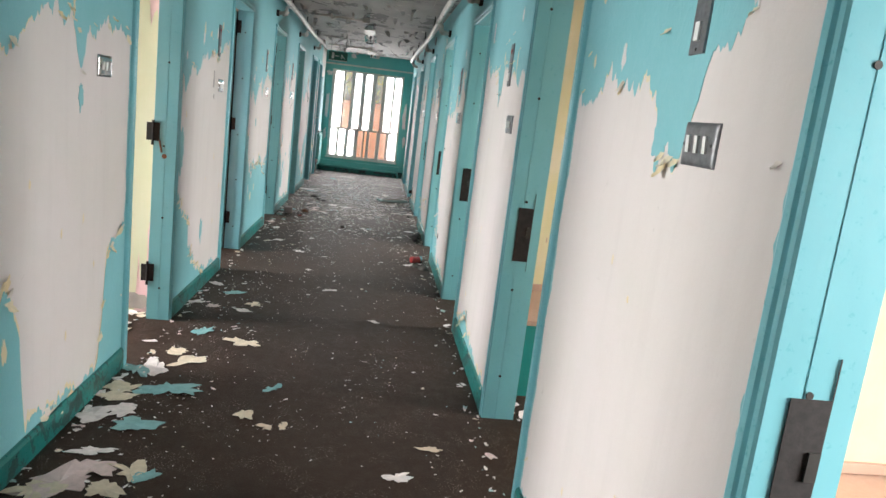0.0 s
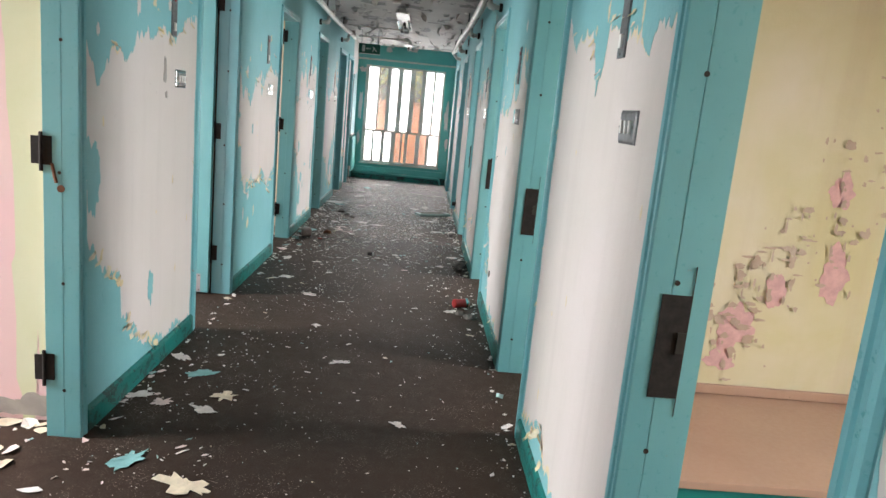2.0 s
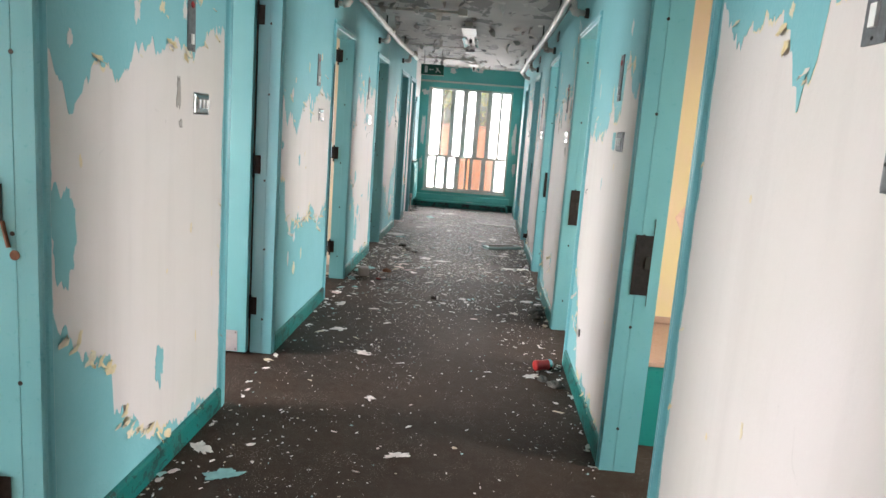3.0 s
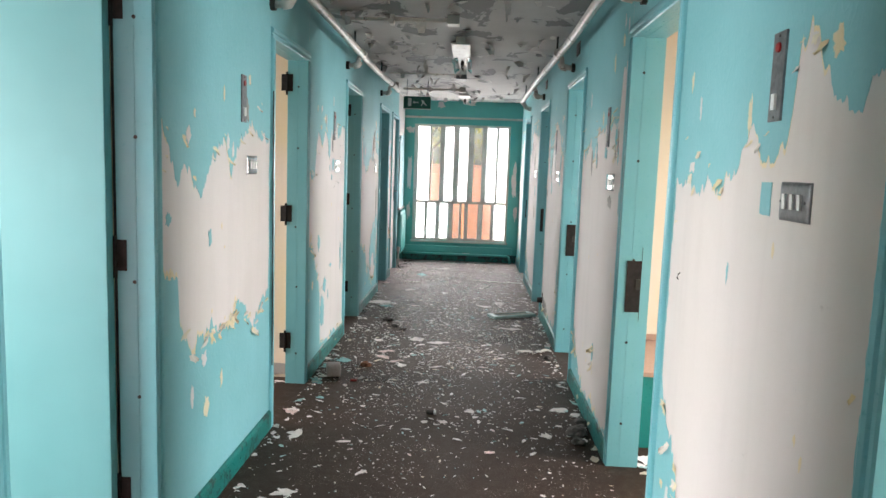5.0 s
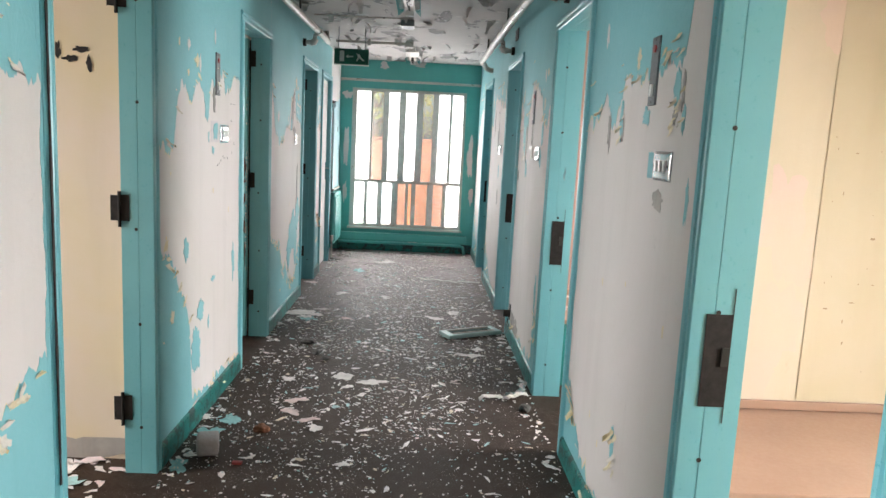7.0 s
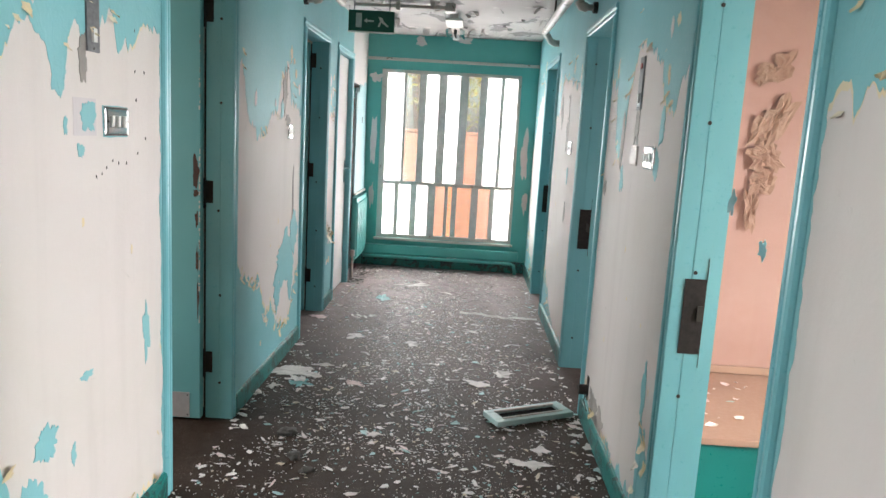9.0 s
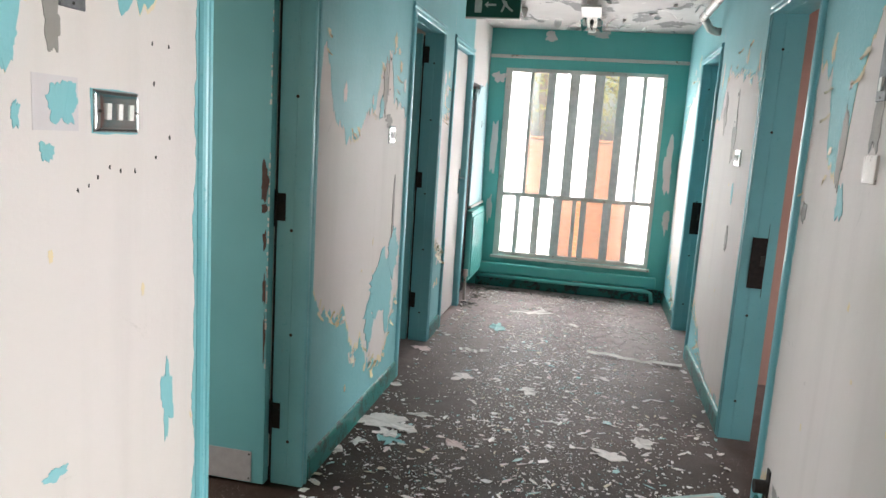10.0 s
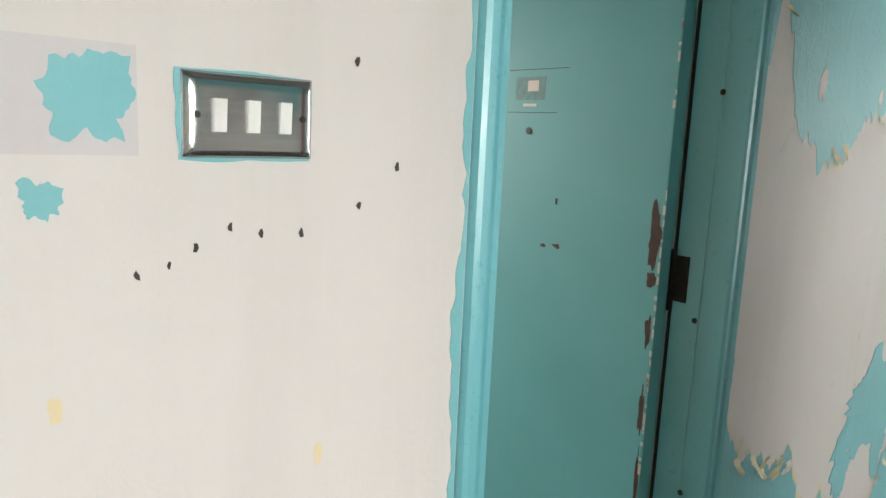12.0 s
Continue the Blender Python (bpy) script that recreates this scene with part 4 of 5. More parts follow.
for y in (7.55, 9.66, 11.77):
    call_plate(-1, y, 1.71)
for y in (3.86, 6.02, 8.205, 10.31):
    call_plate(1, y, 1.675)
call_plate(1, 12.69, 1.68)
call_plate(-1, 13.96, 1.69, True)
call_plate(1, 14.75, 1.66, True)

# dark nail marks round the switch
nrng = random.Random(12)
for y, z in ((11.78, 1.251), (11.812, 1.258), (11.84, 1.275), (11.878, 1.295), (11.915, 1.286), (11.965, 1.284), (12.043, 1.313), (12.10, 1.360), (12.036, 1.484), (12.03, 1.575), (12.095, 1.575), (12.03, 1.70)):
    ob = part("nail_hole", add_prism(bmesh.new(), [(nrng.uniform(0.0015, 0.0042) * math.cos(k * 1.05) + q * math.sin(k * 1.05) * nrng.uniform(-1, 1), 0.0065 * math.sin(k * 1.05) * nrng.uniform(0.6, 1.1)) for k in range(6) for q in (0.0015,)], (-XW, y, z), (0, 1, 0), (0, 0, 1), (0.0012, 0, 0)), SCREW)
    tagged(ob, "small dark nail hole in the wall", "nail hole", "nail holes round the switch")
# faint square left by a removed plate
tagged(part("plate_mark", box(-XW, -XW + 0.0008, 11.665, 11.785, 1.37, 1.475), plaster("faint_mark", (0.62, 0.565, 0.58), (0.60, 0.55, 0.555), (0.45, 0.40, 0.40), 0.25, 5.0, 0.8)), "faint square mark of a removed plate", "wall mark")

# ---------------------------------------------------------------- built-in benches in the right-hand rooms
for i, y in ((0, 3.68), (1, 5.81), (2, 7.93), (3, 10.06), (4, 12.16)):
    back = RIGHT_WALLS[i][0] - 0.003
    bench = empty("bench", XW + THICK[1], y, 0, label="built-in bench with dark teal front and brown top", category="bench", group="benches in the side rooms")
    part("front", box(0.004, 1.9, 0.012, 0.034, 0.0, 0.385, 0.002), BENCHTEAL, bench, "dark teal board front")
    part("top", box(0.004, 1.9, 0.0, back - y, 0.387, 0.412, 0.003), WOODTOP, bench, "brown varnished board top")
    part("back_rail", box(0.004, 1.9, back - y - 0.018, back - y, 0.414, 0.45, 0.004), WOODTOP, bench)
bm = bmesh.new()
wrng = random.Random(3)
for k in range(26):
    bx, by = 1.02 + wrng.random() * 0.5, 12.25 + wrng.random() * 0.6
    r = wrng.uniform(0.006, 0.03)
    n = 7
    ring = [bm.verts.new((bx + r * wrng.uniform(0.5, 1.2) * math.cos(j * math.tau / n), by + r * wrng.uniform(0.4, 1.0) * math.sin(j * math.tau / n), 0.414 + wrng.random() * 0.012)) for j in range(n)]
    bm.faces.new(ring)
bmesh.ops.recalc_face_normals(bm, faces=bm.faces)
tagged(part("bench_debris", bm, FLAKES), "pink plaster crumbs on the bench top", "debris", kind="stuff")

# wallpaper that has come away from the salmon wall
paper = empty("torn_wallpaper", 1.50, 12.935, 1.50, label="crumpled cream wallpaper hanging off a salmon wall", category="wallpaper")
TANPAPER = plaster("tan_wallpaper", (0.33, 0.20, 0.15), (0.42, 0.29, 0.22), (0.18, 0.10, 0.08), 0.5, 4.0, 0.9)
wrng = random.Random(31)
for k in range(8):
    px, pz = wrng.gauss(0.0, 0.055), wrng.uniform(-0.38, 0.40)
    rx, rz = wrng.uniform(0.03, 0.075), wrng.uniform(0.04, 0.12)
    lean = wrng.uniform(-0.5, 0.5)
    bm = bmesh.new()
    rings = []
    for q in (0.0, 0.25, 0.5, 0.75, 1.0):
        ring = []
        for j in range(22):
            a = j * math.tau / 22
            r = q * (1 + 0.7 * fbm(math.cos(a) * 1.6 + k * 3, math.sin(a) * 1.6, k, 4))
            x, z = rx * r * math.cos(a), rz * r * math.sin(a)
            out = 0.006 + 0.022 * abs(fbm(x * 22 + k, z * 16, 0.5 * k, 4)) + 0.2 * q * max(0, lean * x - 0.1 * z)
            ring.append(bm.verts.new((px + x + lean * z, -out, pz + z)))
        rings.append(ring)
    for r0, r1 in zip(rings, rings[1:]):
        for j in range(22):
            bm.faces.new((r0[j], r0[(j + 1) % 22], r1[(j + 1) % 22], r1[j]))
    bmesh.ops.remove_doubles(bm, verts=bm.verts, dist=0.0002)
    part("paper_piece", bm, TANPAPER, paper)


def room_patches(name, y, spots, mat, label, category="wall patch"):
    """Torn or stained patches on a room partition, facing the door; spots are (x, z, rx, rz)."""
    bm = bmesh.new()
    for k, (x, z, rx, rz) in enumerate(spots):
        n = 34
        ring = []
        for j in range(n):
            a = j * math.tau / n
            r = 1 + 0.6 * fbm(math.cos(a) * 1.5 + k * 1.9 + y, math.sin(a) * 1.5, k * 0.7, 5)
            ring.append(bm.verts.new((x + rx * r * math.cos(a), y - 0.0015 - 0.00004 * k, z + rz * r * math.sin(a))))
        bm.faces.new(ring)
    bmesh.ops.recalc_face_normals(bm, faces=bm.faces)
    return tagged(part(name, bm, mat), label, category, kind="structure")


prng = random.Random(8)
room_patches("trim_pink_patch", 6.519, [(1.60, 0.68, 0.07, 0.11), (1.93, 0.92, 0.06, 0.10), (1.72, 0.84, 0.04, 0.07), (1.90, 1.22, 0.05, 0.06), (1.55, 0.55, 0.06, 0.04)], flat("pink_bare_plaster", (0.66, 0.42, 0.42), 0.8), "pink bare plaster on a yellow wall")
room_patches("trim_mould", 6.516, [(1.78 + 0.32 * w + prng.gauss(0, 0.075), 1.0 + 0.42 * w + prng.gauss(0, 0.12), 0.004 + 0.022 * prng.random() ** 2.5, 0.004 + 0.02 * prng.random() ** 2.5) for w in [prng.uniform(-1, 1) for k in range(150)]], plaster("brown_mould", (0.40, 0.31, 0.24), (0.50, 0.41, 0.34), (0.24, 0.17, 0.14), 0.6, 9.0, 1.0), "brown mould spots on a yellow wall")
room_patches("trim_lime_edge", 6.699, [(-1.10, 1.0, 0.075, 1.2), (-1.16, 1.7, 0.05, 0.5), (-1.15, 0.5, 0.04, 0.35)], plaster("lime_wall_paint", (0.55, 0.57, 0.36), (0.60, 0.61, 0.44), (0.5, 0.5, 0.35), 0.3, 2.0, 0.4), "lime green paint along the edge of a pink wall")
room_patches("trim_bare_base", 6.698, [(-1.25, 0.05, 0.25, 0.05), (-1.1, 0.07, 0.12, 0.04)], GREYPLASTER, "grey bare plaster along the floor")
room_patches("trim_peach_patch", 8.659, [(1.60, 0.92, 0.20, 0.34)], flat("peach_paint", (0.72, 0.48, 0.38), 0.7), "peach patch on a yellow wall")
room_patches("trim_mould", 8.656, [(prng.uniform(1.45, 1.8), prng.uniform(1.33, 1.5), prng.uniform(0.008, 0.03), prng.uniform(0.006, 0.02)) for k in range(14)], flat("brown_scrape", (0.36, 0.27, 0.18), 0.8), "brown scrapes on a yellow wall")
room_patches("trim_pink_patch", 10.799, [(1.60, 1.22, 0.09, 0.20), (1.62, 0.76, 0.12, 0.20), (1.70, 1.02, 0.06, 0.09), (1.71, 1.95, 0.05, 0.12), (1.56, 0.55, 0.08, 0.10)], plaster("pale_pink_plaster", (0.68, 0.55, 0.49), (0.68, 0.57, 0.45), (0.55, 0.44, 0.36), 0.3, 1.5, 0.3), "pale pink bare plaster on a yellow wall")
room_patches("trim_mould", 10.795, [(prng.uniform(1.76, 2.0), prng.uniform(0.5, 1.6), 0.002 + 0.012 * prng.random() ** 3, 0.002 + 0.009 * prng.random() ** 3) for k in range(18)], flat("brown_scuff", (0.40, 0.30, 0.20), 0.8), "brown scuffs on a yellow wall")
# 3 mm sheet, a deeper yellow than the wall beside it
tagged(part("wall_yellow_sheet", box(1.745, 2.9, 10.7955, 10.7985, 0.455, CEIL - 0.002), plaster("mustard_wall_tone", (0.57, 0.51, 0.36), (0.60, 0.54, 0.43), (0.45, 0.36, 0.22), 0.3, 1.5, 0.5)), "thin mustard yellow sheet over part of the room wall", "wall", kind="structure")
room_patches("trim_dark_squiggle", 10.999, [(-1.20, 1.72, 0.03, 0.012), (-1.24, 1.68, 0.03, 0.015), (-1.29, 1.71, 0.012, 0.03), (-1.17, 1.66, 0.012, 0.03)], LOCKDARK, "black squiggle marks on a cream wall")
room_patches("trim_bare_base", 10.998, [(-1.25, 0.06, 0.3, 0.05)], GREYPLASTER, "grey bare plaster along the floor")
tagged(part("wall_hook", add_tube(bmesh.new(), [(XW, 8.87, 1.105), (XW - 0.007, 8.87, 1.098), (XW - 0.010, 8.87, 1.088), (XW - 0.005, 8.87, 1.081)], 0.002, 6), LOCKDARK), "small bent black hook on the wall", "hook")

# ---------------------------------------------------------------- ceiling fittings
for side, xs, zs, stop in ((-1, -0.755, 2.315, 14.95), (1, 0.755, 2.285, 15.6)):
    pipe = empty("ceiling_pipe", xs, 0, zs, label="white painted service pipe with rusty clips", category="pipe", group="pipes under the ceiling")
    pts = [(0, Y0 + 0.01, 0)] + [(0.012 * math.sin(y * 1.3), y, 0.012 * math.sin(y * 0.9)) for y in np.arange(0.5, stop - 0.1, 0.7)] + [(0, stop, 0)]
    if side > 0:
        pts += [(0.03, stop + 0.06, -0.02), (0.06, stop + 0.08, -0.06), (0.10, stop + 0.08, -0.075), (0.13, stop + 0.08, -0.075)]
    else:
        pts += [(-0.02, stop + 0.05, 0.02), (-0.03, stop + 0.07, 0.10)]
    part("tube", add_tube(bmesh.new(), pts, 0.026, 14), PIPEWHITE, pipe, smooth=True)
    doors = LEFT if side < 0 else RIGHT
    for i, (a, b) in enumerate(doors):
        y = a + (0.0 if side < 0 else 0.62)
        if y > stop:
            continue
        br = part("branch", add_tube(bmesh.new(), [(0, y, 0), (side * 0.03, y, -0.03), (side * 0.035, y, -0.075), (side * 0.06, y, -0.095), (side * 0.115, y, -0.095)], 0.019, 10), PIPEWHITE, pipe, smooth=True)
        part("collar", add_tube(bmesh.new(), [(side * 0.105, y, -0.095), (side * 0.129, y, -0.095)], 0.032, 12), BLACKHOLE, br, "black rusty wall collar")
        part("elbow", add_tube(bmesh.new(), [(side * 0.022, y, -0.06), (side * 0.04, y, -0.092), (side * 0.07, y, -0.096)], 0.027, 10), PIPEWHITE, br, smooth=True)
        part("coupling", add_tube(bmesh.new(), [(0.0, y - 0.045, 0), (0.0, y + 0.045, 0)], 0.034, 12), PIPEWHITE, pipe)
    for y in np.arange(1.0, stop, 1.55):
        part("clip", box(-0.006, 0.006, y - 0.012, y + 0.012, 0.02, CEIL - zs - 0.001), BLACKHOLE, pipe)

for y, z in ((11.63, 2.30), (13.80, 2.30)):
    vent = empty("wall_vent", XW, y, z, label="dark louvred vent high on the wall", category="vent", group="vents over the doors")
    part("backing", box(-0.004, 0, -0.08, 0.08, -0.045, 0.045, 0.001), BLACKHOLE, vent)
    for k in range(5):
        part("slat", box(-0.009, -0.003, -0.075, 0.075, -0.036 + k * 0.017, -0.028 + k * 0.017), DARKSTEEL, vent)


def batten(y0, y1, x):
    """A fluorescent batten with its cover gone."""
    ob = empty("ceiling_light", x, y0, CEIL, label="gutted fluorescent batten with bare reflector", category="ceiling light", group="battens under the ceiling")
    l = y1 - y0
    part("spine", box(-0.036, 0.036, 0.0, l, -0.045, -0.001, 0.004), PIPEWHITE, ob)
    part("gear_cover", box(-0.072, 0.072, 0.0, l * 0.42, -0.062, -0.046, 0.004), FRAMEWHITE, ob, "white gear cover")
    for s in (-1, 1):
        bm = add_prism(bmesh.new(), [(s * 0.040, -0.044), (s * 0.080, -0.082), (s * 0.083, -0.080), (s * 0.044, -0.040)], (0, l * 0.42, 0), (1, 0, 0), (0, 0, 1), (0, l * 0.58, 0))
        part("reflector", bm, STEEL, ob, "bare metal reflector")
    part("lamp_holder", box(-0.03, 0.03, l - 0.03, l, -0.085, -0.045, 0.004), WHITEPLASTIC, ob)
    part("lamp_holder", box(-0.015, 0.015, l * 0.62, l * 0.64, -0.080, -0.045, 0.003), BLACKHOLE, ob)
    part("loose_wire", add_tube(bmesh.new(), [(0, l * 0.55, -0.05), (0.01, l * 0.62, -0.085), (-0.012, l * 0.7, -0.075), (0.004, l * 0.8, -0.095), (0, l * 0.86, -0.05)], 0.004, 6), BLACKHOLE, ob)
    return ob


batten(11.93, 13.48, 0.035)
batten(7.6, 9.1, 0.035)
batten(3.3, 4.8, 0.035)
batten(15.75, 16.75, 0.02)
tagged(part("junction_box", box(-0.05, 0.06, 14.1, 14.28, CEIL - 0.055, CEIL - 0.001, 0.006), DARKSTEEL), "grey junction box on the ceiling", "junction box")
for y, x1 in ((11.25, 0.02), (15.42, 0.02), (6.9, 0.02), (13.95, 0.03)):
    conduit = empty("conduit", -0.74, y, CEIL - 0.03, label="white cable conduit across the ceiling", category="conduit", group="conduits under the ceiling")
    part("tube", add_tube(bmesh.new(), [(0, 0, 0), (x1 + 0.72, -0.03, 0.0)], 0.014 if y != 13.95 else 0.006, 8), PIPEWHITE, conduit)
    if y != 13.95:
        part("end_box", box(x1 + 0.68, x1 + 0.76, -0.07, 0.03, -0.03, 0.029, 0.004), PIPEWHITE, conduit)
        part("clip", box(0.32, 0.35, -0.05, 0.02, -0.035, 0.029, 0.003), PIPEWHITE, conduit)

# sheets of ceiling paint that hang down
crng = random.Random(21)
bm = bmesh.new()
for k in range(190):
    y = crng.uniform(9.5, 17.1) if k < 150 else crng.uniform(4, 9.5)
    x = crng.uniform(-0.85, 0.85)
    l, w, ang = crng.uniform(0.03, 0.15), crng.uniform(0.02, 0.10), crng.uniform(0, math.tau)
    curl = crng.uniform(0.15, 0.75)
    u, v = Vector((math.cos(ang), math.sin(ang), 0)), Vector((-math.sin(ang), math.cos(ang), 0))
    prev = None
    for i in range(5):
        s = i / 4
        c = Vector((x, y, CEIL - 0.002)) + u * l * s * math.cos(curl * s) - Vector((0, 0, 1)) * l * s * math.sin(curl * s * s)
        ww = w * (1 - 0.6 * s * s) * crng.uniform(0.75, 1.2)
        row = [bm.verts.new(c - v * ww / 2), bm.verts.new(c + v * ww / 2 + u * crng.uniform(-0.01, 0.01))]
        if prev:
            bm.faces.new((prev[0], prev[1], row[1], row[0]))
        prev = row
tagged(part("hanging_ceiling_paint", bm, flat("pale_ceiling_paint", (0.62, 0.57, 0.54), 0.75)), "curled sheets of paint hanging from the ceiling", "peeling paint", kind="stuff")

# exit sign
sign = empty("exit_sign", -0.505, 14.67, 2.158, label="green emergency exit sign with white arrow", category="exit sign")
part("box", box(-0.155, 0.155, -0.012, 0.03, -0.068, 0.068, 0.003), SIGNGREEN, sign)
part("rim", box(-0.158, 0.158, -0.010, 0.028, -0.075, -0.068, 0.002), FRAMEWHITE, sign)
part("door_mark", box(-0.105, -0.065, -0.0135, -0.012, -0.045, 0.048), SIGNWHITE, sign, "white door bar")
arrow = add_prism(bmesh.new(), [(-0.05, 0.0), (-0.028, 0.018), (-0.028, 0.006), (0.018, 0.006), (0.018, -0.006), (-0.028, -0.006), (-0.028, -0.018)], (0, -0.0135, 0), (1, 0, 0), (0, 0, 1), (0, 0.0015, 0))
part("arrow_mark", arrow, SIGNWHITE, sign, "white arrow")
bm = bmesh.new()
for pts in ([(0.045, 0.03), (0.075, 0.022), (0.085, -0.002), (0.062, -0.002)], [(0.062, -0.002), (0.085, -0.002), (0.118, -0.03), (0.108, -0.036)], [(0.060, 0.0), (0.072, 0.0), (0.055, -0.038), (0.044, -0.036)]):
    add_prism(bm, pts, (0, -0.0135, 0), (1, 0, 0), (0, 0, 1), (0, 0.0015, 0))
part("slanted_mark", bm, SIGNWHITE, sign, "white slanted bars")
for x in (-0.12, 0.12):
    part("hanger", add_tube(bmesh.new(), [(x, 0.01, 0.068), (x, 0.01, CEIL - 2.159)], 0.004, 6), DARKSTEEL, sign)

BLACKFILL = flat("black_gap_fill", (0.006, 0.005, 0.005), 0.9)

# ---------------------------------------------------------------- by the window: recess, loose board, radiator
tagged(part("wall_recess", box(-1.20, -1.08, 16.36, Y1, 0, CEIL), BLUE), "blue wall at the back of a dark recess", "wall", kind="structure")
tagged(part("wall_recess_head", box(-1.08, -XW - 0.004, 16.36, Y1, 1.86, CEIL), PALE), "bare stained plaster above the recess", "wall", kind="structure")
board = empty("wall_board", -0.889, 16.83, 0.80, label="pale blue board fixed over the recess, torn at the top", category="board")
bm = bmesh.new()
n = 40
top = [(-0.30 + 0.68 * k / n, 1.0 + 0.08 * fbm(k * 0.22, 3.3, 0, 4) + 0.10 * k / n) for k in range(n + 1)]
f0 = [bm.verts.new((0.012, y, 0.02)) for y, _ in top]
f1 = [bm.verts.new((0.012 - 0.01 * (z > 1.02), y, z)) for y, z in top]
b0 = [bm.verts.new((0.0, y, 0.02)) for y, _ in top]
b1 = [bm.verts.new((-0.01, y, z)) for y, z in top]
for k in range(n):
    bm.faces.new((f0[k], f0[k + 1], f1[k + 1], f1[k]))
    bm.faces.new((b0[k + 1], b0[k], b1[k], b1[k + 1]))
    bm.faces.new((f1[k], f1[k + 1], b1[k + 1], b1[k]))
    bm.faces.new((f0[k + 1], f0[k], b0[k], b0[k + 1]))
bm.faces.new((f0[0], f1[0], b1[0], b0[0]))
bm.faces.new((f0[n], b0[n], b1[n], f1[n]))
part("panel", bm, flat("pale_blue_board", (0.42, 0.62, 0.66), 0.5, 0, 0.12, 5), board)
part("lower_edge", box(0.0, 0.03, -0.30, 0.38, 0.0, 0.02, 0.004), FRAMEWHITE, board)
part("slot", box(0.012, 0.0145, 0.06, 0.07, 0.70, 0.76), SCREW, board)

# solid black block: the gap's shade beside the board is put into its colour
tagged(part("wall_gap_shade", box(-1.08, -0.892, 16.40, 16.52, 0.08, 1.72), BLACKFILL), "black block painted as shade in the gap beside the board", "wall", kind="structure")
rad = empty("radiator", -0.862, 16.53, 0.16, label="sea-green ribbed panel radiator on the wall", category="radiator")
part("panel", box(-0.03, 0.02, 0.0, 0.66, 0.0, 0.60, 0.012), ENDTEAL, rad)
for k in range(16):
    part("rib", box(0.018, 0.032, 0.018 + k * 0.04, 0.042 + k * 0.04, 0.03, 0.57, 0.005), ENDTEAL, rad)
part("top_grille", box(-0.045, 0.02, 0.0, 0.66, 0.602, 0.614, 0.002), ENDTEAL, rad)
v = part("valve", add_tube(bmesh.new(), [(0.0, -0.02, 0.05), (0.0, -0.05, 0.05), (0.0, -0.05, -0.158)], 0.012, 10), PIPEWHITE, rad, "chalky valve and pipe")
part("valve_cap", add_tube(bmesh.new(), [(0.0, -0.05, 0.05), (0.0, -0.05, 0.11)], 0.022, 12), PIPEWHITE, v)
for y in (0.1, 0.55):
    part("bracket", box(-0.21, -0.03, y, y + 0.03, 0.1, 0.14), BLACKHOLE, rad)

# door stop on the wall
stop = empty("door_stop", XW, 13.20, 0.20, label="black rubber door stop with a loose wire", category="door stop")
part("plate", box(-0.006, 0, -0.02, 0.02, -0.06, 0.06, 0.002), BLACKHOLE, stop)
part("bump", add_tube(bmesh.new(), [(-0.006, 0, -0.01), (-0.05, 0, -0.01)], 0.026, 14), BLACKHOLE, stop)
part("wire", add_tube(bmesh.new(), [(-0.012, 0.0, -0.03), (-0.02, -0.02, -0.06), (-0.014, -0.05, -0.09), (-0.004, -0.07, -0.12)], 0.003, 6), SCREW, stop)
tagged(part("cable_hole", add_disc(bmesh.new(), (XW, 8.60, 0.33), (-1, 0, 0), 0.022, 0.004, 14), BLACKHOLE), "black hole in the wall for a cable", "cable hole")

# ---------------------------------------------------------------- loose things on the floor
TRAYPAINT = painted("pale_teal_frame_paint", (0.50, 0.62, 0.60), (0.36, 0.52, 0.51), 0.4)
tray = empty("vent_frame", 0.60, 13.26, 0.0, 27, label="fallen white and teal vent frame with black slot", category="vent frame")
for x0, x1, y0, y1 in ((-0.23, 0.23, -0.08, -0.045), (-0.23, 0.23, 0.045, 0.08), (-0.23, -0.175, -0.045, 0.045), (0.175, 0.23, -0.045, 0.045)):
    part("rail", box(x0, x1, y0, y1, 0.0, 0.030, 0.006), TRAYPAINT, tray)
part("inner_lip", box(-0.18, 0.18, -0.052, -0.040, 0.024, 0.036, 0.003), FRAMEWHITE, tray)
part("inner_lip", box(-0.18, 0.18, 0.040, 0.052, 0.024, 0.036, 0.003), FRAMEWHITE, tray)
# opening is filled with a near-black block so that it reads dark
part("slot", box(-0.176, 0.176, -0.044, 0.044, 0.0, 0.016), BLACKFILL, tray)


can = empty("drinks_can", 0.735, 8.885, 0.033, 25, label="red and silver drinks can lying crushed", category="can")
bm = bmesh.new()
prof = [(-0.058, 0.024), (-0.055, 0.030), (-0.045, 0.033), (-0.02, 0.031), (0.0, 0.029), (0.03, 0.033), (0.05, 0.033), (0.058, 0.026)]
rings = []
for xx, r in prof:
    rings.append([bm.verts.new((xx, r * math.cos(k * math.tau / 20) * (1 - 0.12 * (abs(xx) < 0.03)), r * math.sin(k * math.tau / 20))) for k in range(20)])
for r0, r1 in zip(rings, rings[1:]):
    for k in range(20):
        bm.faces.new((r0[k], r0[(k + 1) % 20], r1[(k + 1) % 20], r1[k]))
bm.faces.new(rings[0][::-1])
bm.faces.new(rings[-1])
part("body", bm, REDPLASTIC, can, smooth=True)
part("end", add_tube(bmesh.new(), [(0.0585, 0, 0), (0.0605, 0, 0)], 0.026, 18), STEEL, can, "shiny silver end")
part("band", add_tube(bmesh.new(), [(0.03, 0, 0), (0.05, 0, 0)], 0.0336, 20), STEEL, can, "silver band")

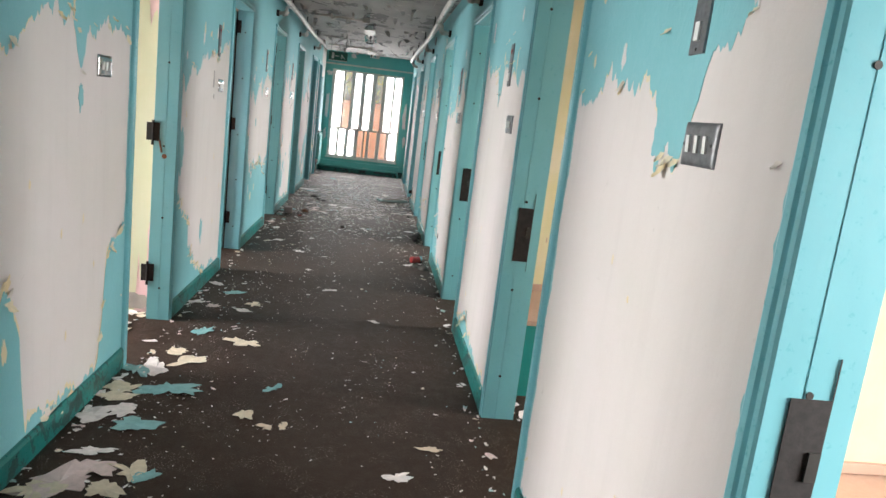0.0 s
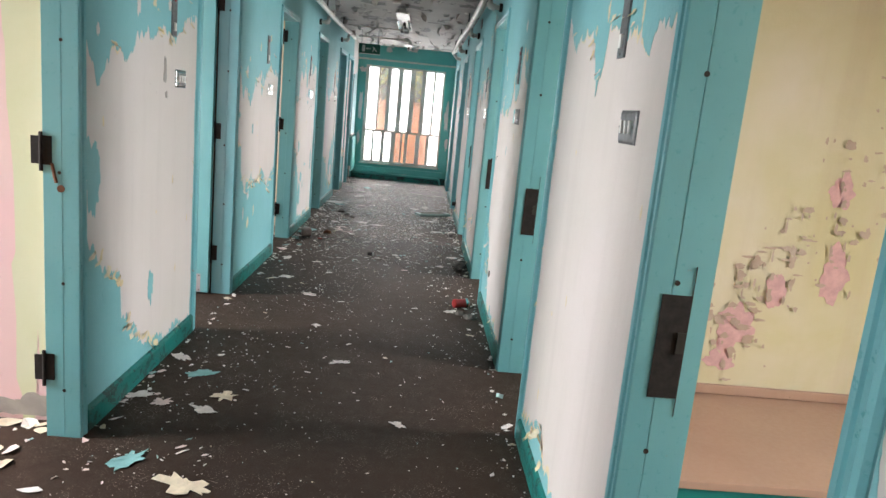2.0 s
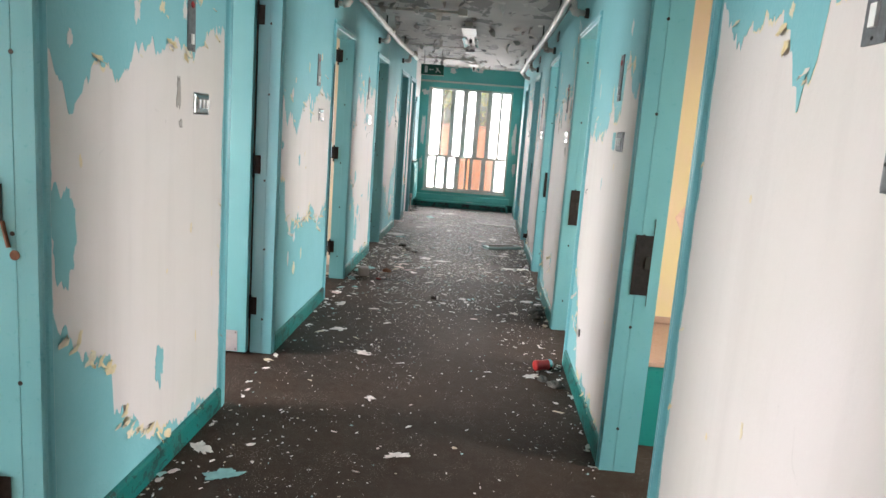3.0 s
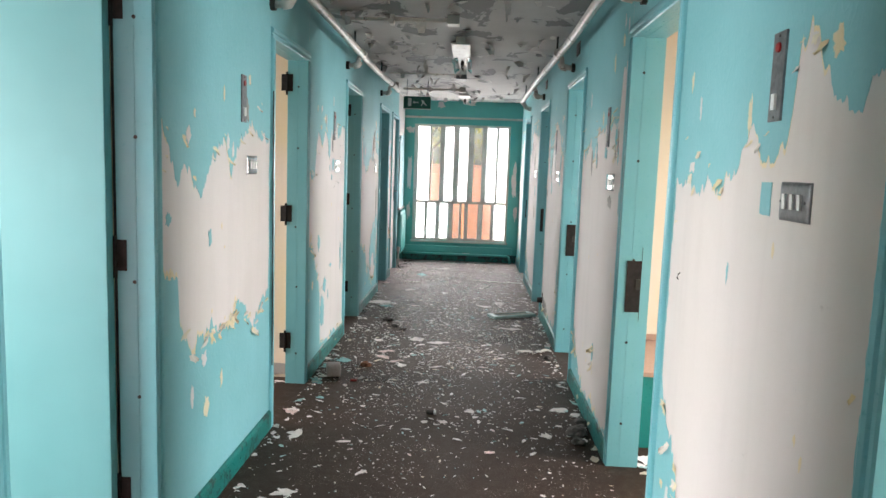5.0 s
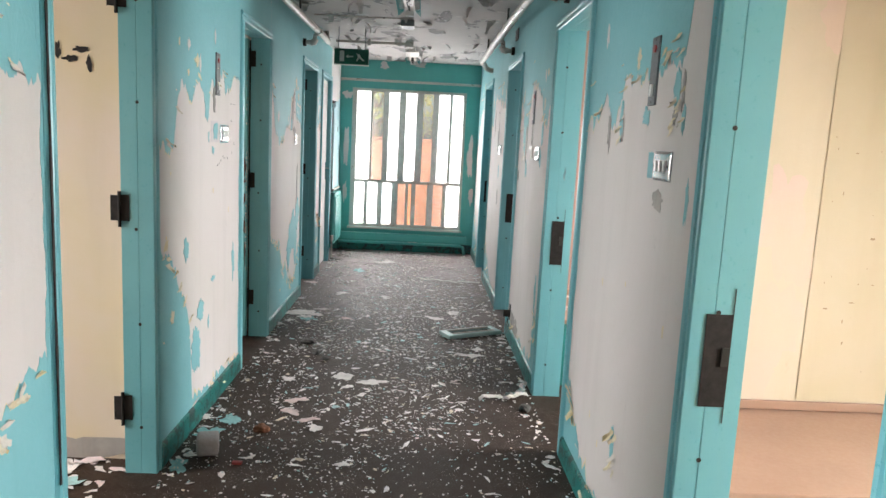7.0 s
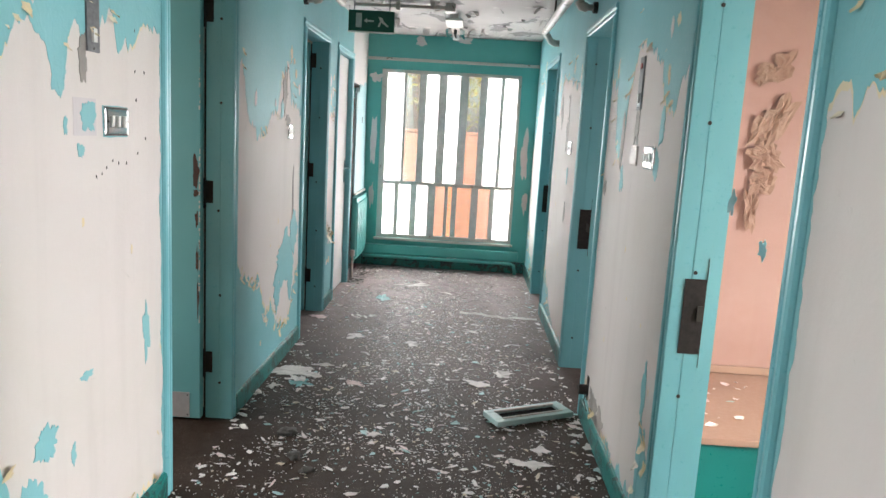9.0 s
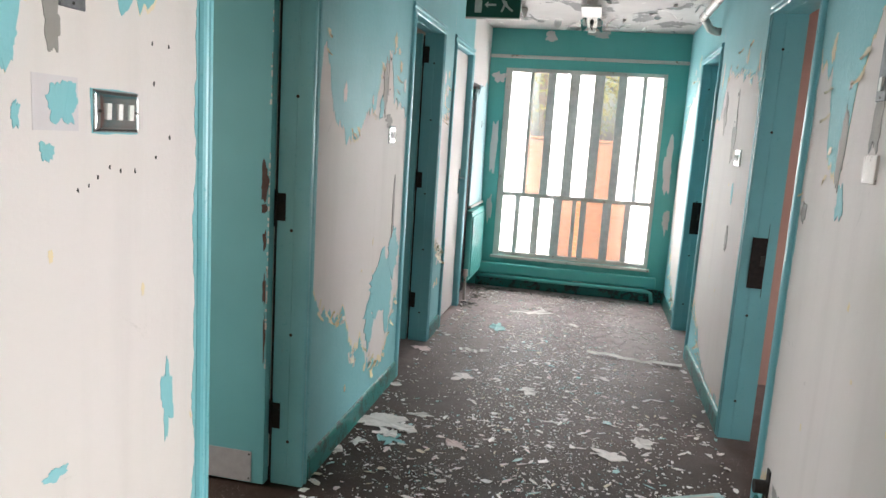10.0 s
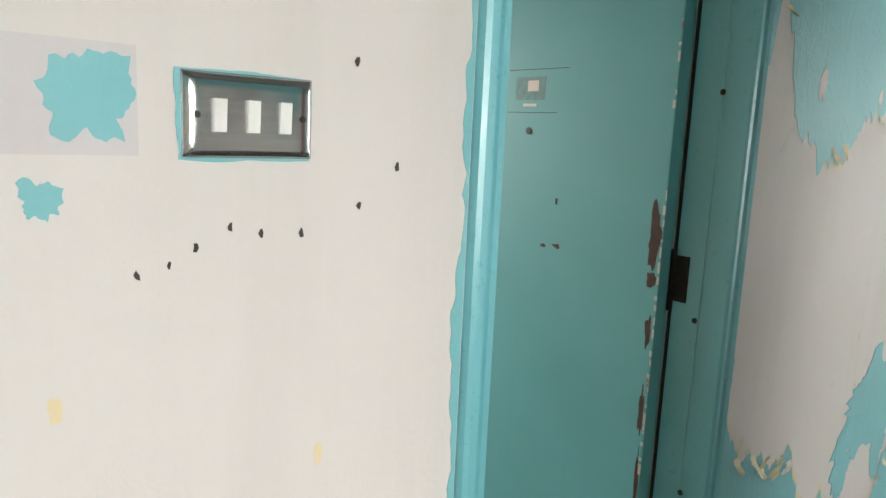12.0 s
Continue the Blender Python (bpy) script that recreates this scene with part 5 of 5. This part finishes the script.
cap = empty("bottle_cap", -0.02, 10.42, 0.0, label="small dark bottle with a white cap on its side", category="bottle")
part("body", add_tube(bmesh.new(), [(-0.03, 0, 0.014), (0.012, 0, 0.014)], 0.014, 12), BLACKHOLE, cap)
part("cap", add_tube(bmesh.new(), [(0.0125, 0, 0.014), (0.026, 0, 0.014)], 0.0145, 12), WHITEPLASTIC, cap)

foam = part("foam_block", box(-0.048, 0.048, -0.05, 0.05, 0.0, 0.085, 0.016), flat("grey_pink_foam", (0.40, 0.34, 0.33), 0.9, 0, 0.2, 60, 0.3), smooth=True)
foam.matrix_world = pose(-0.728, 11.09, 0.0, 0, 0, 14)
tagged(foam, "dusty grey block of foam with rounded corners", "foam block")

for x, y, rz, l, mat, lab in ((0.79, 12.0, 60, 0.34, STEEL, "bent metal strip lying by the wall"), (0.70, 11.9, 15, 0.30, FRAMEWHITE, "broken white plastic trim strip"), (0.52, 15.24, -8, 0.62, FRAMEWHITE, "long white strip of fallen paint"), (-0.52, 15.0, 5, 0.2, FRAMEWHITE, "broken white plastic trim strip")):
    bm = bmesh.new()
    k = 10
    prev = None
    for i in range(k + 1):
        s = i / k - 0.5
        z = 0.006 + 0.014 * abs(math.sin(i * 1.3 + x * 9))
        wv = 0.018 * (1 + 0.5 * fbm(i * 0.7, x, y, 2))
        row = [bm.verts.new((s * l, -wv + 0.02 * math.sin(i * 0.9), z)), bm.verts.new((s * l, wv + 0.02 * math.sin(i * 0.9), z + 0.006)), bm.verts.new((s * l, 0.02 * math.sin(i * 0.9), z - 0.005))]
        if prev:
            for a, b in ((0, 1), (1, 2), (2, 0)):
                bm.faces.new((prev[a], row[a], row[b], prev[b]))
        else:
            bm.faces.new(row)
        prev = row
    bm.faces.new(prev[::-1])
    bmesh.ops.recalc_face_normals(bm, faces=bm.faces)
    ob = part("debris_strip", bm, mat)
    ob.matrix_world = pose(x, y, 0, 0, 0, rz)
    tagged(ob, lab, "debris")


def lump(name, x, y, r, mat, label, seed):
    bm = bmesh.new()
    bmesh.ops.create_icosphere(bm, subdivisions=3, radius=r)
    for v in bm.verts:
        k = 1 + 0.5 * fbm(v.co.x / r * 0.9 + seed, v.co.y / r * 0.9, v.co.z / r * 0.9, 4)
        v.co = Vector((v.co.x * k * 1.3, v.co.y * k, max(-0.35 * r, v.co.z * k * 0.7)))
    for v in bm.verts:
        v.co.z += 0.35 * r
    ob = part(name, bm, mat)
    ob.matrix_world = pose(x, y, 0, 0, 0, seed * 50)
    return tagged(ob, label, "debris")


for i, (x, y, r) in enumerate(((0.80, 10.22, 0.05), (0.84, 10.36, 0.035), (0.78, 10.08, 0.03), (-0.571, 12.846, 0.035), (0.80, 11.75, 0.03), (0.72, 8.70, 0.025), (0.79, 8.62, 0.035), (-0.40, 12.5, 0.02), (-0.48, 12.62, 0.025), (-0.55, 11.35, 0.03))):
    lump("rubble_lump", x, y, r, RUBBLE if i != 9 else RUST, "dark crumpled lump of rubbish on the carpet", i + 1)


tagged(part("red_scrap", box(-0.594, -0.550, 10.975, 10.998, 0.0, 0.012, 0.004), flat("dull_red_plastic", (0.28, 0.03, 0.025), 0.5)), "small dull red plastic scrap on the carpet", "scrap")

# fallen paint: large flakes are things of their own
def flake_mesh(bm, x, y, r, rng, z=0.002, stretch=1.0, up=0.35, sides=14):
    """One irregular curling flake; up: how far its rim curls."""
    ang = rng.uniform(0, math.tau)
    seed = rng.uniform(0, 99)
    ca, sa = math.cos(ang), math.sin(ang)
    rim, low, mid = [], [], []
    for k in range(sides):
        a = k * math.tau / sides
        q = r * max(0.12, 1 + (0.85 if sides > 8 else 0.5) * fbm(math.cos(a) * 1.7 + seed, math.sin(a) * 1.7, seed, 4) + (0.10 if sides > 8 else 0.45) * rng.uniform(-1, 1))
        px, py = q * math.cos(a) * stretch, q * math.sin(a) / stretch
        h = z + r * up * max(0, fbm(px / r * 0.7 + seed, py / r * 0.7, 3.1, 2)) + 0.0015
        gx, gy = x + px * ca - py * sa, y + px * sa + py * ca
        rim.append(bm.verts.new((gx, gy, h)))
        low.append(bm.verts.new((gx, gy, max(0.0006, h - 0.0016))))
    c = bm.verts.new((x, y, z + 0.001))
    for k in range(sides):
        bm.faces.new((c, rim[k], rim[(k + 1) % sides]))
        bm.faces.new((rim[k], low[k], low[(k + 1) % sides], rim[(k + 1) % sides]))


SCRAPS = [flat("white_flake", (0.82, 0.76, 0.73), 0.6), flat("cream_flake", (0.76, 0.66, 0.50), 0.6), flat("blue_flake", (0.24, 0.50, 0.51), 0.5), flat("pink_flake", (0.76, 0.60, 0.57), 0.6)]
frng = random.Random(77)
BIG = [(-0.815, 10.95, .06, 2), (-0.449, 11.756, .05, 3), (-0.346, 11.49, .045, 3), (-0.114, 11.014, .035, 0), (-0.243, 12.173, .07, 0), (-0.069, 12.10, .06, 0), (-0.2, 12.0, .035, 0), (0.331, 13.70, .075, 0), (0.484, 13.88, .065, 0), (-0.369, 13.567, .055, 3), (-0.158, 12.909, .04, 0), (-0.463, 15.708, .09, 2), (-0.231, 16.296, .12, 0), (-0.88, 14.95, .07, 3), (-0.73, 13.70, .10, 0), (-0.62, 13.66, .05, 0), (-0.70, 13.58, .06, 0), (-0.66, 13.52, .06, 2), (-0.60, 13.85, .05, 0), (-0.80, 13.45, .04, 0),
       (-0.371, 6.281, .09, 1), (-0.715, 4.725, .13, 3), (-0.56, 4.70, .07, 1), (-0.689, 4.952, .06, 0), (-0.786, 5.53, .08, 1), (-0.804, 5.256, .08, 0), (-0.80, 5.771, .08, 2), (-0.135, 5.658, .035, 2), (-0.11, 5.70, .03, 2), (-0.031, 5.273, .03, 1), (-0.824, 6.996, .05, 0), (-0.635, 6.443, .07, 2), (-0.683, 6.062, .06, 1), (-0.586, 5.57, .12, 2), (-0.515, 4.827, .07, 1), (-0.45, 4.80, .055, 2), (-0.653, 4.83, .08, 3), (-0.77, 4.664, .09, 1), (-0.202, 5.359, .055, 1), (-0.63, 5.20, .09, 2), (-0.70, 5.32, .07, 0), (-0.78, 5.45, .06, 1), (-0.58, 5.95, .07, 1), (-0.72, 5.82, .08, 0), (-0.10, 5.25, .03, 1), (-0.5, 6.9, .05, 0), (-0.62, 7.3, .06, 2), (-0.70, 6.95, .05, 3), (-0.45, 7.05, .06, 1), (-0.80, 7.5, .05, 0),
       (-0.72, 10.02, .05, 0), (-0.3, 9.6, .03, 0), (0.73, 10.6, .05, 0), (0.62, 10.15, .045, 0), (-0.60, 9.35, .055, 0), (-0.35, 8.9, .05, 0), (0.05, 10.3, .03, 0), (-0.83, 10.35, .05, 3), (-0.72, 10.62, .03, 2), (0.20, 10.5, .035, 0), (-0.3, 11.4, .045, 0), (-0.45, 11.6, .05, 3), (-0.55, 12.1, .05, 0), (0.55, 12.7, .06, 0), (0.62, 12.85, .05, 0), (-0.1, 14.4, .06, 0), (0.3, 14.8, .05, 0), (-0.5, 14.5, .07, 0), (0.1, 16.0, .06, 0), (-0.72, 11.45, .06, 2), (-0.78, 11.30, .07, 2), (0.35, 6.9, .03, 0), (0.45, 4.9, .05, 0), (0.60, 5.15, .04, 1), (0.02, 7.6, .04, 0), (-0.2, 8.2, .03, 0), (0.66, 8.75, .05, 0), (0.3, 9.9, .03, 3)]
for x, y, r, c in BIG:
    bm = bmesh.new()
    flake_mesh(bm, 0, 0, r * 0.8, frng, 0.002, frng.uniform(1.0, 1.5), 0.25, 26)
    bmesh.ops.recalc_face_normals(bm, faces=bm.faces)
    ob = part("paint_flake", bm, SCRAPS[c])
    ob.location = (x, y, 0)
    tagged(ob, ("off-white", "cream", "light blue", "dull pink")[c] + " paint flake lying on the carpet", "paint flake", "paint flakes on the floor")

bm = bmesh.new()
for k in range(32000):
    y = 2.6 + 14.4 * frng.random() ** 0.55
    x = frng.gauss(0.0, 0.52) if y > 10 else frng.uniform(-0.86, 0.86)
    if abs(x) > 0.86:
        continue
    thick = min(1.0, max(0.0, (y - 8.2) / 4.2)) ** 1.6 * min(1.0, max(0.25, 0.75 + 1.3 * fbm(x * 2.6, y * 1.5, 8.0, 4)))
    if frng.random() > (0.05 + 0.95 * thick if x > -0.35 or y > 8 else 0.20):
        continue
    r = 0.0018 + 0.0052 * frng.random() ** 3 + 0.016 * frng.random() ** 16
    flake_mesh(bm, x, y, r, frng, 0.001, frng.uniform(1, 2.1), 0.3, 5)
for k in range(520):
    side = frng.choice((-1, 1))
    y = frng.uniform(4.0, 17.0) if k < 300 else frng.choice((frng.uniform(9.9, 11.2), frng.uniform(10.9, 12.2), frng.uniform(13.0, 14.3), frng.uniform(12.2, 13.3), frng.uniform(4.5, 7.8)))
    flake_mesh(bm, side * (0.862 - abs(frng.gauss(0, 0.045))), y, 0.004 + 0.022 * frng.random() ** 3, frng, 0.002, 1.3, 0.6, 8)
tagged(part("paint_chips", bm, FLAKES), "small pale paint chips strewn over the carpet", "paint chips", kind="stuff")
v, f = [], []
for k in range(44000):
    y = 2.6 + 14.5 * frng.random() ** 0.65
    x = frng.uniform(-0.87, 0.87)
    if fbm(x * 2.2, y * 1.4, 5.0, 4) < (1.15 if y < 10.5 else 0.55) * frng.random():
        continue
    r = 0.0012 + 0.0058 * frng.random() ** 3
    a = frng.uniform(0, math.tau)
    i = len(v)
    w = frng.uniform(0.3, 1.0)
    v += [(x + r * math.cos(a + q) * frng.uniform(0.6, 1.6), y + r * w * math.sin(a + q) * frng.uniform(0.6, 1.4), 0.0012 + frng.random() * 0.003) for q in (0, 1.7, 3.1, 4.6)]
    f.append((i, i + 1, i + 2, i + 3))
me = bpy.data.meshes.new("paint_crumbs")
me.from_pydata(v, [], f)
me.materials.append(FLAKES)
tagged(new("paint_crumbs", me), "fine paint crumbs over the carpet", "paint crumbs", kind="stuff")

# ---------------------------------------------------------------- outside the window
tagged(part("ground", box(-400, 400, Y1 + 0.5, 900, -0.8, -0.6), GRASS), "grassy ground outside", "ground", kind="structure")
house = empty("brick_building", 1.0, 21.5, -0.6, label="low orange brick building beyond the window", category="building")
part("wall", box(-3.2, 5.0, 0.0, 5.0, 0, 2.05), MORTAR, house)
bm = bmesh.new()
for row in range(27):
    for k in range(37):
        x = -3.2 + k * 0.222 + (0.111 if row % 2 else 0)
        add_box(bm, x, min(5.0, x + 0.212), -0.012, 0.0, row * 0.0755 + 0.004, row * 0.0755 + 0.069)
tagged(part("brickwork", bm, BRICK, house), kind="stuff")
part("roof", box(-3.3, 5.1, -0.05, 5.1, 2.05, 2.09, 0.015), BRICK, house, "orange coping along the top")


def tree(x, y, h, seed):
    rng = random.Random(seed)
    ob = empty("tree", x, y, -0.6, label="yellow-green leafy tree behind the brick building", category="tree")
    bm = bmesh.new()
    add_tube(bm, [(0, 0, 0), (0.1, 0, h * 0.25), (-0.05, 0.1, h * 0.5), (0.1, 0, h * 0.8)], 0.16, 10)
    ends = []
    for k in range(9):
        a = rng.uniform(0, math.tau)
        z = h * rng.uniform(0.3, 0.7)
        e = Vector((math.cos(a) * h * 0.3, math.sin(a) * h * 0.3, z + h * rng.uniform(0.1, 0.3)))
        add_tube(bm, [(0, 0, z), e * 0.5 + Vector((0, 0, z * 0.5)), e], 0.05, 6)
        ends.append(e)
    part("trunk", bm, BARK, ob)
    vs, fs = [], []
    for k in range(3600):
        e = rng.choice(ends)
        p = e + Vector((rng.gauss(0, h * 0.13), rng.gauss(0, h * 0.13), rng.gauss(0, h * 0.12)))
        s = rng.uniform(0.05, 0.10)
        a, b = Vector((rng.gauss(0, 1), rng.gauss(0, 1), rng.gauss(0, 1))).normalized() * s, Vector((rng.gauss(0, 1), rng.gauss(0, 1), rng.gauss(0, 1))).normalized() * s
        i = len(vs)
        vs += [p - a, p + b * 0.6, p + a, p - b * 0.6]
        fs.append((i, i + 1, i + 2, i + 3))
    me = bpy.data.meshes.new("crown")
    me.from_pydata([tuple(q) for q in vs], [], fs)
    me.materials.append(LEAF)
    new("crown", me).parent = ob


tree(-1.6, 34.0, 7.5, 4)
tree(2.2, 36.0, 8.0, 9)

# rubble on the floors just inside the open rooms
bm = bmesh.new()
for y0, y1 in ((5.95, 6.66), (10.2, 10.96), (4.9, 5.7), (9.2, 10.0)):
    side = -1 if y0 in (5.95, 10.2) else 1
    for k in range(70):
        flake_mesh(bm, side * (1.03 + 0.45 * frng.random()), y1 - (y1 - y0) * frng.random() ** 2, 0.008 + 0.035 * frng.random() ** 2, frng, 0.002, 1.3, 0.6, 8)
tagged(part("room_debris", bm, FLAKES), "plaster and paint debris on the room floors", "debris", kind="stuff")

# dark dirt and splinters along the end wall and the foot of the last frame
bm = bmesh.new()
for k in range(240):
    if k < 150:
        x, y = frng.uniform(-0.85, 0.75), 17.08 - abs(frng.gauss(0, 0.06))
    else:
        x, y = -0.85 + abs(frng.gauss(0, 0.07)), frng.uniform(16.2, 17.0)
    flake_mesh(bm, x, y, 0.005 + 0.022 * frng.random() ** 2, frng, 0.002, 1.8, 0.9, 7)
tagged(part("sweepings", bm, RUBBLE), "dark dirt and splinters along the end wall", "debris", kind="stuff")
